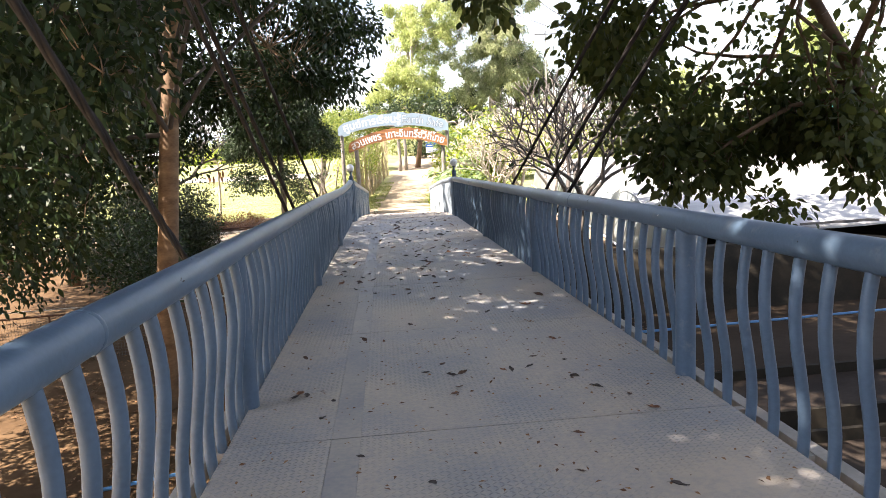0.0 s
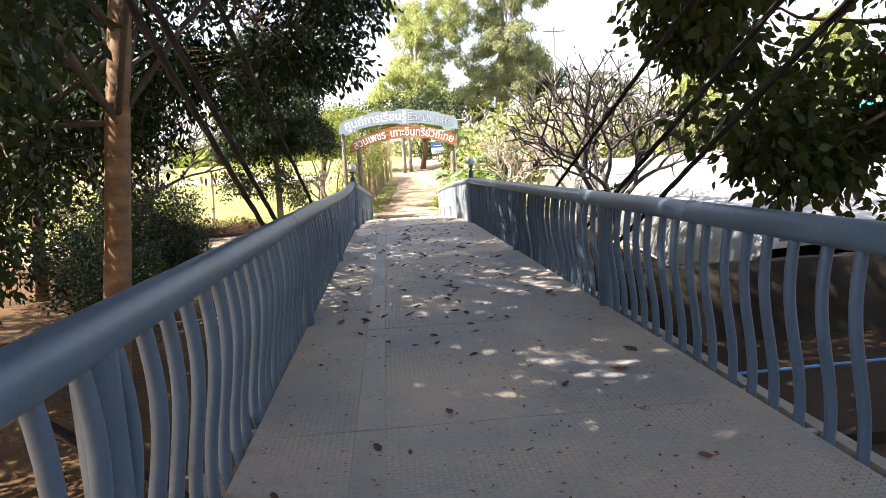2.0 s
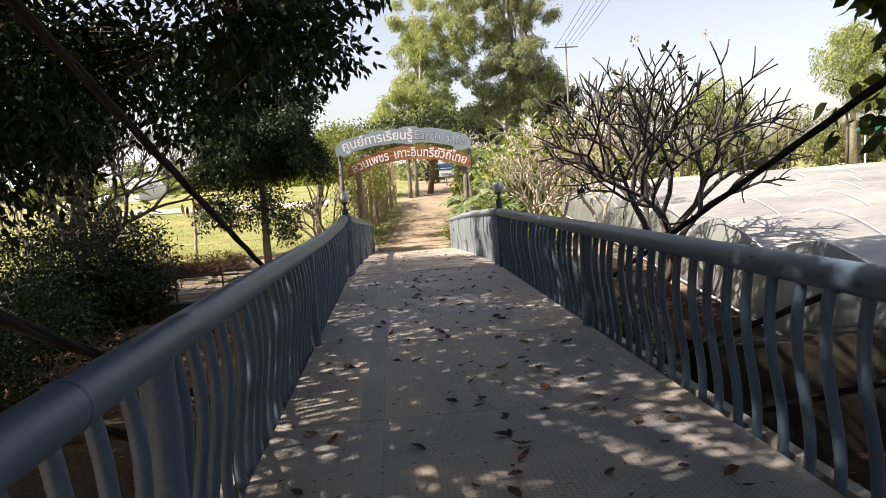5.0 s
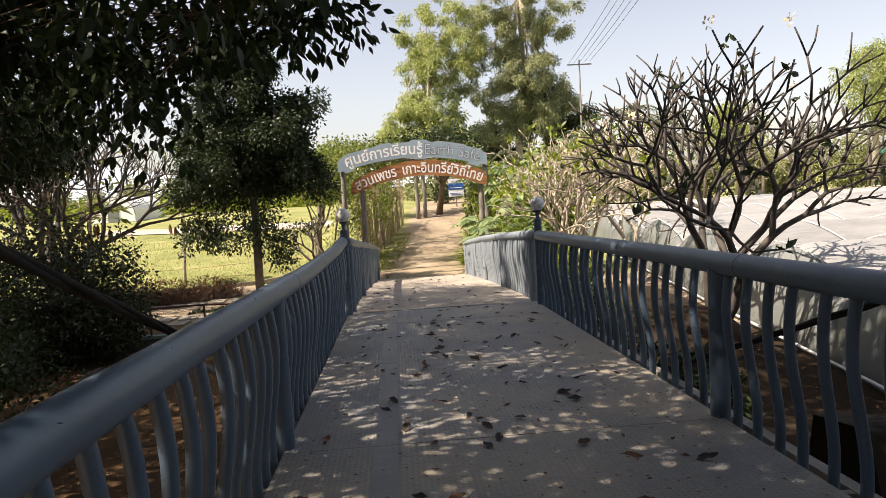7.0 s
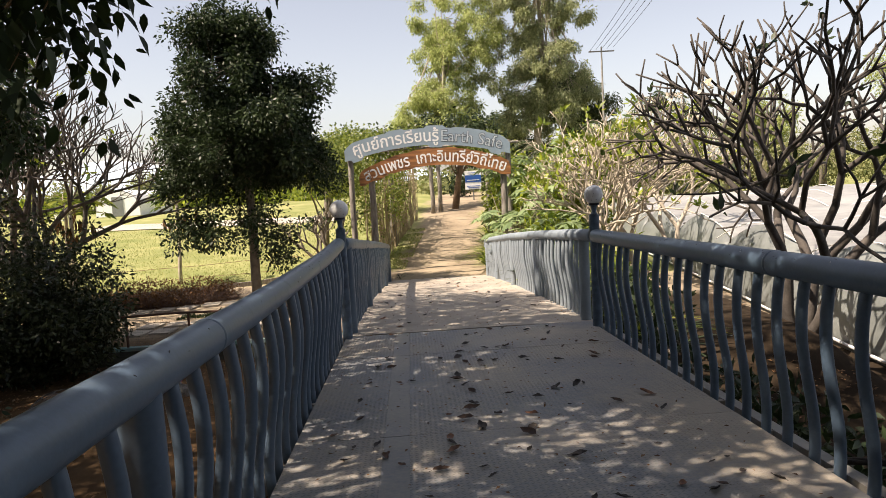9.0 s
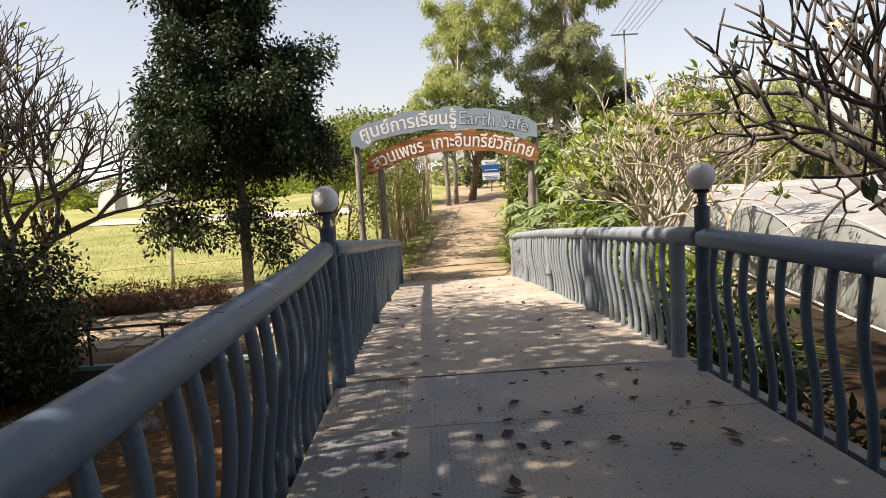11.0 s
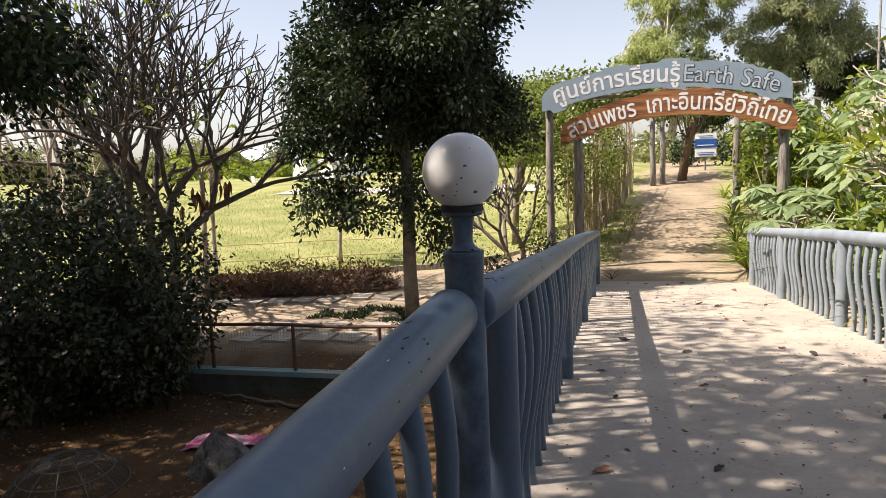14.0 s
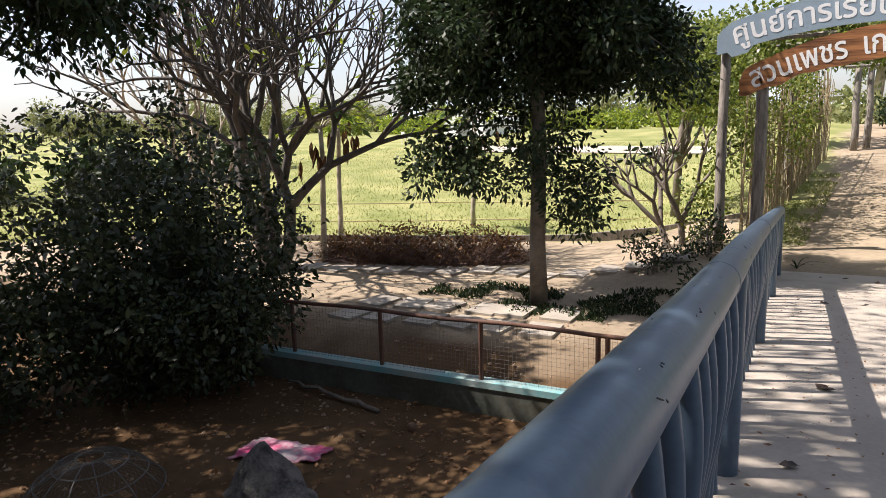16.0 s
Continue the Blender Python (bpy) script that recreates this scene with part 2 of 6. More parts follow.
M_TIMBER = mat("weathered_timber", (0.3, 0.27, 0.235), 0.9, 0, (0.12, 0.105, 0.09), 9, 34, 0.9, 0.45, stretch=(2.2, 2.2, 0.35))
M_SIGNWOOD = mat("varnished_wood", (0.47, 0.205, 0.075), 0.45, 0, (0.1, 0.042, 0.02), 1.5, 7, 0.35, 0.45, stretch=(0.5, 1, 6.5))
M_SIGN = mat("sign_grey_paint", (0.28, 0.36, 0.425), 0.5, 0, (0.24, 0.315, 0.375), 2, 30, 0.05)
M_WHITE = mat("white_paint", (0.84, 0.84, 0.83), 0.5, 0, (0.74, 0.74, 0.73), 5, 40, 0.03)
M_GLOBE = mat("opal_globe", (0.9, 0.9, 0.88), 0.13, 0, (0.8, 0.79, 0.77), 9, 60, 0.0, 0.1)
M_BLUE = mat("blue_print", (0.02, 0.1, 0.38), 0.5)
M_TEAL = mat("teal_paint", (0.12, 0.34, 0.36), 0.8, 0, (0.3, 0.33, 0.3), 3, 30, 0.3, 0.3)
# near-black brown for bed boards and bank, their deep shade in the colour
M_SHADEBROWN = mat("shade_dark_brown", (0.034, 0.028, 0.02), 0.95, 0, (0.02, 0.018, 0.014), 2, 20, 0.4, spec=0.1)
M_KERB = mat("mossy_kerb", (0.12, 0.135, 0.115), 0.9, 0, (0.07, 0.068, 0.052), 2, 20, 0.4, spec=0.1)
# bed soil, also coloured darker to carry the deep shade
M_MOISTSHADE = mat("moist_shade_soil", (0.05, 0.038, 0.028), 0.95, 0, (0.03, 0.023, 0.018), 2, 20, 0.6, spec=0.1)
M_RUST = mat("rusty_pipe", (0.13, 0.06, 0.035), 0.8, 0, (0.07, 0.04, 0.03), 5, 60, 0.4)
M_NET = mat("grey_sheet", (0.36, 0.36, 0.345), 0.5, 0, (0.2, 0.2, 0.195), 0.5, 6, 0.5, 0.35, stretch=(0.35, 1.6, 1))
M_NETD = mat("wall_sheet", (0.2, 0.215, 0.205), 0.5, 0, (0.11, 0.12, 0.115), 0.5, 7, 0.4, 0.3)
M_SLAB = mat("paving_slab", (0.36, 0.32, 0.26), 0.9, 0, (0.26, 0.23, 0.19), 2, 30, 0.3, rand=0.1)
M_ROCK = mat("lichen_rock", (0.17, 0.16, 0.145), 0.92, 0, (0.045, 0.042, 0.04), 7, 38, 1.0, 0.55, depth=0.03)
M_PINK = mat("pink_sack", (0.46, 0.06, 0.16), 0.55, 0, (0.42, 0.36, 0.37), 2.4, 26, 0.3, 0.7)
M_WIRE = mat("dull_wire", (0.17, 0.165, 0.15), 0.6, 0.2, (0.1, 0.092, 0.08), 8, 60, 0.1)
M_PVC = mat("blue_pipe", (0.08, 0.25, 0.5), 0.4)
M_BAMBOO = mat("dry_bamboo", (0.34, 0.27, 0.16), 0.8, 0, (0.2, 0.15, 0.09), 5, 40, 0.3)
L_DARK = leaf_mat("dark_leaves", (0.014, 0.026, 0.009), (0.034, 0.056, 0.018), 0.5, 0.2, 0.25)
L_BUSH = leaf_mat("bush_leaves", (0.02, 0.03, 0.013), (0.06, 0.075, 0.032), 0.42, 0.2, 0.4)
L_BROAD = leaf_mat("broad_leaves", (0.04, 0.056, 0.018), (0.1, 0.11, 0.03), 0.5, 0.42, 0.25)
L_MANGO = leaf_mat("glossy_leaves", (0.016, 0.03, 0.011), (0.042, 0.062, 0.024), 0.45, 0.18, 0.28)
L_ACACIA = leaf_mat("yellow_green_leaves", (0.19, 0.24, 0.075), (0.48, 0.51, 0.22), 0.6, 0.48)
# grey bark darkened in colour for branches that stand shaded or backlit
M_BARK_SHADE = mat("shade_grey_bark", (0.1, 0.085, 0.072), 0.85, 0, (0.05, 0.043, 0.037), 4, 30, 0.7)
L_LIME = leaf_mat("lime_leaves", (0.05, 0.095, 0.016), (0.33, 0.38, 0.06), 0.42, 0.42)
L_OLIVE = leaf_mat("olive_leaves", (0.16, 0.19, 0.085), (0.42, 0.44, 0.25), 0.6, 0.48)
L_GREY = leaf_mat("grey_green_leaves", (0.13, 0.19, 0.08), (0.31, 0.38, 0.19), 0.6, 0.3)
L_PALM = leaf_mat("palm_fronds", (0.03, 0.05, 0.02), (0.08, 0.1, 0.035), 0.5, 0.2)
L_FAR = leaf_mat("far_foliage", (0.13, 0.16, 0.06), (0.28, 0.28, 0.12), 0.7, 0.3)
L_DRY = leaf_mat("dry_leaves", (0.09, 0.045, 0.022), (0.26, 0.14, 0.06), 0.75, 0.15)
L_GRASS = leaf_mat("grass_blades", (0.15, 0.185, 0.05), (0.33, 0.335, 0.125), 0.7, 0.4)
L_BLOOM = leaf_mat("pale_blossom", (0.6, 0.5, 0.35), (0.75, 0.72, 0.62), 0.6, 0.3)


# ---- levels ----
def lerp_table(table, y):
    for (y0, z0), (y1, z1) in zip(table, table[1:]):
        if y <= y1:
            return z0 + (z1 - z0) * max(0.0, (y - y0) / (y1 - y0))
    return table[-1][1]


END = 18.3
RAMP = [(18.3, -0.66), (22.0, -0.95), (25.2, -1.23), (29.4, -1.65), (31.2, -1.84)]
PATHZ = [(31.2, -1.86), (34.0, -1.84), (37.0, -1.62), (42.0, -1.05), (50.0, -0.15), (56.0, 0.1), (70.0, 0.2)]


def deck_z(y):
    return -0.036 * y if y < END else lerp_table(RAMP, y)


def path_x(y):
    return 0.2 + max(0.0, y - 33) * 0.115


def step(a, b, x):
    t = min(1.0, max(0.0, (x - a) / (b - a)))
    return t * t * (3 - 2 * t)


def ground_z(x, y):
    z = -2.5
    if y > 27:
        w = (1 - step(1.9, 5.5 + 0.12 * max(0, y - 33), abs(x - path_x(y)))) * step(29.5, 31.9, y)
        z += w * (lerp_table(PATHZ, y) + 2.5)
    if y > 26.3:
        z += 0.2 * step(26.3, 26.8, y) * step(-2.0, -3.0, x) if x < -2 else 0
    if x > 1.7:
        z += 1.15 * step(17.8, 20.5, y) * (1 - step(5.0, 7.0, x)) * step(1.7, 2.0, x) * (1 - step(29, 33, y))
    z += 0.04 * noise.noise((x * 0.4, y * 0.4, 0)) + 0.02 * noise.noise((x * 1.7, y * 1.7, 3))
    z += min(2.0, 0.05 * max(0.0, y - 0.31 * x - 38)) * step(-1.0, -5.0, x - 0.1 * (y - 33))
    far = max(abs(x), abs(y)) - 120
    return z + (0 if far < 0 else 0.004 * far)


# ---- ground, one sheet to the horizon ----
def axis(near0, near1, stepw, far):
    a = list(np.arange(near0, near1 + 0.01, stepw))
    g, q = stepw, near1
    while q < far:
        g *= 1.35
        q += g
        a.append(q)
    g, q = stepw, near0
    while q > -far:
        g *= 1.35
        q -= g
        a.insert(0, q)
    return a


gx, gy = axis(-20, 14, 0.4, 2500), axis(-4, 60, 0.4, 2500)
g = Geo()
g.v = [(x, y, ground_z(x, y)) for y in gy for x in gx]
nx = len(gx)
g.f = [(j * nx + i, j * nx + i + 1, (j + 1) * nx + i + 1, (j + 1) * nx + i) for j in range(len(gy) - 1) for i in range(nx - 1)]


def ground_mat():
    """Bare soil near the bridge, dirt on the path, grass beyond, blended with ragged borders."""
    m = mat("ground_cover", (0.37, 0.3, 0.21), 0.95, 0, (0.21, 0.165, 0.115), 0.6, 9, 0.6, 0.3)
    m.node_tree.nodes["Principled BSDF"].inputs["Specular IOR Level"].default_value = 0.1
    n, l = m.node_tree.nodes, m.node_tree.links
    bsdf = n["Principled BSDF"]
    soil = bsdf.inputs["Base Color"].links[0].from_socket
    tc = n.new("ShaderNodeTexCoord")
    sep = n.new("ShaderNodeSeparateXYZ")
    l.new(tc.outputs["Object"], sep.inputs[0])
    wob = n.new("ShaderNodeTexNoise")
    wob.inputs["Scale"].default_value, wob.inputs["Detail"].default_value = 0.8, 6
    l.new(tc.outputs["Object"], wob.inputs["Vector"])
    gr = n.new("ShaderNodeTexNoise")
    gr.inputs["Scale"].default_value, gr.inputs["Detail"].default_value = 0.5, 8
    l.new(tc.outputs["Object"], gr.inputs["Vector"])
    gramp = n.new("ShaderNodeValToRGB")
    gramp.color_ramp.elements[0].position, gramp.color_ramp.elements[1].position = 0.3, 0.7
    gramp.color_ramp.elements[0].color, gramp.color_ramp.elements[1].color = (0.16, 0.185, 0.06, 1), (0.31, 0.3, 0.13, 1)
    l.new(gr.outputs["Fac"], gramp.inputs["Fac"])

    def op(kind, a, b):
        x = n.new("ShaderNodeMath")
        x.operation = kind
        for i, q in enumerate((a, b)):
            if isinstance(q, (int, float)):
                x.inputs[i].default_value = q
            else:
                l.new(q, x.inputs[i])
        return x.outputs[0]

    w = op("MULTIPLY", op("SUBTRACT", wob.outputs["Fac"], 0.5), 3.0)
    # lawn begins behind a line that runs obliquely past the beds
    edge = op("SUBTRACT", op("ADD", sep.outputs["Y"], op("MULTIPLY", sep.outputs["X"], -0.31)), 37.3)
    a = n.new("ShaderNodeMapRange")
    a.inputs["From Min"].default_value, a.inputs["From Max"].default_value = -0.2, 0.5
    near_path = op("MINIMUM", op("SUBTRACT", sep.outputs["Y"], 33.3), op("ADD", sep.outputs["X"], 2.3))
    l.new(op("ADD", op("MAXIMUM", edge, near_path), op("MULTIPLY", w, 0.5)), a.inputs["Value"])
    side = n.new("ShaderNodeMapRange")
    side.inputs["From Min"].default_value, side.inputs["From Max"].default_value = 0.0, 0.6
    px = op("ADD", op("MULTIPLY", op("SUBTRACT", sep.outputs["Y"], 33.0), 0.115), 0.2)
    off = op("ABSOLUTE", op("SUBTRACT", sep.outputs["X"], px), 0.0)
    l.new(op("ADD", op("SUBTRACT", off, 1.2), op("MULTIPLY", w, 0.45)), side.inputs["Value"])
    # damp garden soil on the planted side, darkened further to hold its deep shade
    damp_shade = n.new("ShaderNodeMapRange")
    damp_shade.inputs["From Min"].default_value, damp_shade.inputs["From Max"].default_value = -0.3, 0.4
    l.new(op("ADD", op("MINIMUM", op("SUBTRACT", sep.outputs["X"], 1.2), op("SUBTRACT", 23.5, sep.outputs["Y"])), op("MULTIPLY", w, 0.4)), damp_shade.inputs["Value"])
    wet_shade = n.new("ShaderNodeMix")
    wet_shade.data_type, wet_shade.blend_type = "RGBA", "MULTIPLY"
    wet_shade.inputs["B"].default_value = (0.12, 0.105, 0.095, 1)
    l.new(damp_shade.outputs["Result"], wet_shade.inputs["Factor"])
    l.new(soil, wet_shade.inputs["A"])
    soil = wet_shade.outputs["Result"]
    # tree shade on the pen floor, multiplied into the soil colour
    pen_shade = n.new("ShaderNodeMapRange")
    pen_shade.inputs["From Min"].default_value, pen_shade.inputs["From Max"].default_value = -0.6, 0.9
    l.new(op("ADD", op("MINIMUM", op("MINIMUM", op("SUBTRACT", -1.0, sep.outputs["X"]), op("SUBTRACT", 27.4, sep.outputs["Y"])), op("SUBTRACT", sep.outputs["Y"], 5.5)), op("MULTIPLY", w, 0.9)), pen_shade.inputs["Value"])
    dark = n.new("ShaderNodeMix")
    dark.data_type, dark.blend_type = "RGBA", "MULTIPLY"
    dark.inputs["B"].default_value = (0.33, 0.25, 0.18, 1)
    l.new(pen_shade.outputs["Result"], dark.inputs["Factor"])
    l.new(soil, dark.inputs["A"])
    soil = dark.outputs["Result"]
    mx = n.new("ShaderNodeMix")
    mx.data_type = "RGBA"
    l.new(op("MULTIPLY", a.outputs["Result"], side.outputs["Result"]), mx.inputs["Factor"])
    l.new(soil, mx.inputs["A"])
    l.new(gramp.outputs["Color"], mx.inputs["B"])
    l.new(mx.outputs["Result"], bsdf.inputs["Base Color"])
    return m


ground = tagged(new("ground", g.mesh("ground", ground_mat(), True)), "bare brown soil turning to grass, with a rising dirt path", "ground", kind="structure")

# ---- bridge deck ----
XL, XR = -1.36, 1.52


def slab(x0, x1, ys, thick, drop=0.0):
    """A plate that follows the deck's fall."""
    q = Geo()
    for y in ys:
        z = deck_z(y) - drop
        q.v += [(x0, y, z), (x1, y, z), (x1, y, z - thick), (x0, y, z - thick)]
    n = len(ys)
    for i in range(n - 1):
        a, b = 4 * i, 4 * i + 4
        q.f += [(a, a + 1, b + 1, b), (a + 1, a + 2, b + 2, b + 1), (a + 2, a + 3, b + 3, b + 2), (a + 3, a, b, b + 3)]
    q.f += [(3, 2, 1, 0), tuple(4 * (n - 1) + k for k in range(4))]
    return q


deck = thing("bridge_deck", "footbridge deck of dusty steel tread plates", "bridge deck", kind="structure")
seams = [-6.0] + [2.42 + 2.44 * k - 4.88 for k in range(0, 9)] + [END - 0.01]
for y0, y1 in zip(seams, seams[1:]):
    if y1 - y0 < 0.1:
        continue
    part("tread_plate", slab(XL + 0.005, -0.7873, [y0 + 0.004, y1 - 0.004], 0.012, 0.002 * random.random()), M_PLATE, deck)
    part("strip_plate", slab(-0.786, -0.624, [y0 + 0.004, y1 - 0.004], 0.012, 0.002), M_STRIP, deck)
    part("tread_plate", slab(-0.6227, XR - 0.005, [y0 + 0.004, y1 - 0.004], 0.012, 0.002 * random.random()), M_PLATE, deck)
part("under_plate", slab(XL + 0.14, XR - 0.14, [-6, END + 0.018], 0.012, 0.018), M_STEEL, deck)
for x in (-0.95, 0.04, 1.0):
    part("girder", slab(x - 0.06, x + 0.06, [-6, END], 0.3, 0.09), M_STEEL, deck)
for x in (XL - 0.17, XR + 0.09):
    part("edge_beam", slab(x, x + 0.08, [-6, END - 0.1], 0.1, 0.03), M_BEAM, deck)
y = -5.5
while y < END - 0.3:
    part("cross_bar", slab(XL - 0.088, XR + 0.088, [y, y + 0.05], 0.05, 0.034), M_BEAM, deck)
    y += 0.66

ramp = thing("ramp", "sandy concrete ramp sloping down off the bridge", "ramp", kind="structure")
yr = [END + 0.021] + list(np.linspace(18.9, 31.2, 22))
rg = Geo()
for i, y in enumerate(yr):
    xl, xr = XL - 0.08 + 0.08 * (y - END) / 13, XR + 0.1 + 0.12 * (y - END) / 13
    zb = -2.9
    for k in range(9):
        x = xl + (xr - xl) * k / 8
        rg.v.append((x, y, deck_z(y) + 0.012 * noise.noise((x, y, 5)) - (0.01 if k in (0, 8) else 0)))
    rg.v += [(xr, y, zb), (xl, y, zb)]
for i in range(len(yr) - 1):
    a, b = 11 * i, 11 * (i + 1)
    rg.f += [(a + k, a + (k + 1) % 11, b + (k + 1) % 11, b + k) for k in range(11)]
rg.f += [tuple(range(10, -1, -1)), tuple(11 * (len(yr) - 1) + k for k in range(11))]
part("slab", rg, M_CONC, ramp)

# ---- railings ----
RAIL_H = 1.025


def baluster_mesh(h, paint):
    """A steel tube bent in a gentle S."""
    q = Geo()
    pts = [(0.034 * math.sin(2 * math.pi * (0.08 + 0.9 * s)) * -1, 0, -0.12 + h * s) for s in np.linspace(0, 1, 13)]
    return smoothed(q.tube(pts, 0.029, 10).mesh("baluster", paint), 60)


def flake(q, axis_point, a, radius, along, across):
    """A thin ragged flake lying on a pipe that runs along y, at angle a round it."""
    n, turn = 9, random.uniform(-0.7, 0.7)
    rim = [random.uniform(0.45, 1.25) for k in range(n)]
    for lift, k0 in ((-0.0005, 1.0), (0.0008, 0.85)):
        for k in range(n):
            t = 6.283 * k / n
            u, v = along * math.cos(t) * rim[k] * k0, across * math.sin(t) * rim[k] * k0
            u, v = u * math.cos(turn) - v * math.sin(turn), u * math.sin(turn) + v * math.cos(turn)
            w = a + v / radius
            q.v.append((axis_point.x + (radius + lift) * math.cos(w), axis_point.y + u, axis_point.z - 0.036 * u + (radius + lift) * math.sin(w)))
    m = len(q.v) - 2 * n
    q.f += [tuple(range(m + n, m + 2 * n))] + [(m + k, m + (k + 1) % n, m + n + (k + 1) % n, m + n + k) for k in range(n)]


def railing(name, xa, xb, y0, y1, posts, inside, label, first, gap=0.245, sleeves=(), paint=M_PAINT, lift=((0, 0.0), (1, 0.0)), bow=0.0):
    """Top rail, posts and S-shaped balusters; inside: +1 or -1, the way the upper bend leans."""
    rail = thing(name, label, "railing", "bridge railings")
    xat = lambda y: xa + bow * (1 - step(y0, y0 + 6.0, y)) + (xb - xa) * (y - y0) / (y1 - y0)
    zat = lambda y: deck_z(y) + RAIL_H + lerp_table(lift, y)
    ys = list(np.arange(y0, y1, 0.8)) + [y1]
    pts = [(xat(y), y, zat(y)) for y in ys]
    if y1 > 25:
        pts += [(xb, y1 + 0.05, pts[-1][2] - 0.02), (xb, y1 + 0.1, pts[-1][2] - 0.08), (xb, y1 + 0.11, pts[-1][2] - 0.2)]
    # the ends are drawn in where they are welded to a post
    d = (Vector(pts[0]) - Vector(pts[1])).normalized()
    pts = [Vector(pts[0]) + d * 0.018, Vector(pts[0]) + d * 0.012] + pts
    top = part("top_rail", smoothed(Geo().tube(pts, [0.05, 0.066] + [0.074] * (len(pts) - 2), 28).mesh("top_rail", paint)), None, rail)
    for y in sleeves:
        d = Vector((0, 1, deck_z(y + 0.5) - deck_z(y - 0.5))) * 0.05
        c = Vector((xat(y), y, zat(y)))
        part("weld_ring", smoothed(Geo().tube([c - d * 0.3, c - d * 0.1, c + d * 0.1, c + d * 0.3], [0.074, 0.0778, 0.0778, 0.074], 20).mesh("ring", paint)), None, top)
    chips, spots = Geo(), Geo()
    for k in range(int((y1 - y0) * 7) + 60):
        y = random.uniform(y0 + 0.2, y1 - 0.2) if random.random() < 0.4 else random.gauss(min(y1 - 1.0, 17.4), 2.0)
        if not y0 + 0.1 < y < y1 - 0.1:
            continue
        white = k % 4 == 0
        flake(spots if white else chips, Vector((xat(y), y, zat(y))), random.uniform(0.2, 2.9), 0.0741,
              random.choice((0.004, 0.006, 0.008, 0.012, 0.02)) * (0.5 if white else 1), random.choice((0.0015, 0.0025, 0.004)))
    part("paint_chips", chips, M_CHIP, top)["kind"] = "stuff"
    part("bird_spots", spots, M_WHITE, top)["kind"] = "stuff"
    for y in posts:
        z = deck_z(y)
        part("post", smoothed(Geo().tube([(xat(y), y, z - 0.14), (xat(y), y, zat(y))], 0.065, 18).mesh("post", paint)), None, rail)
    me = baluster_mesh(RAIL_H + 0.1, paint)
    y = first
    while y < y1 - 0.08:
        if all(abs(y - p) > 0.1 for p in posts):
            b = part("baluster", me, None, rail)
            turn = random.uniform(-8, 8)
            b.matrix_basis = pose(xat(y) + random.uniform(-.006, .006), y + random.uniform(-.012, .012), zat(y) - RAIL_H, random.uniform(-.5, .5), random.uniform(-.5, .5), turn + (0 if inside > 0 else 180))
        y += gap
    return rail


railing("bridge_railing", XL, XL, -4.0, 18.14, [-1.51, 3.09, 7.69, 12.29], 1, "blue-grey painted steel railing with S-bent balusters and pipe handrail", -3.9, 0.245, [0.9, 7.0, 13.0], lift=((9.0, 0.0), (14.0, -0.03), (17.0, 0.012), (18.14, 0.068)))
railing("bridge_railing", XR, XR, -4.0, 17.91, [-1.56, 3.04, 7.63, 12.24], -1, "blue-grey painted steel railing with S-bent balusters and pipe handrail", -3.85, 0.245, [5.7, 11.9, 14.1])
railing("ramp_railing", XL, -1.24, 18.22, 30.6, [18.66, 21.9, 25.0, 28.0, 30.5], 1, "blue-grey steel ramp railing, paint chipped, in dappled sun", 18.9, 0.25, [21.2, 24.6], lift=((18.22, 0.075), (21.0, 0.02), (25.0, 0.0)), bow=0.04)
railing("ramp_railing", XR, 1.66, 18.03, 30.45, [18.5, 21.8, 24.9, 27.9, 30.35], -1, "blue-grey steel ramp railing coloured paler for full sun, overgrown with leaves", 18.82, 0.25, [20.6, 22.2, 26.0], M_SUNPAINT)


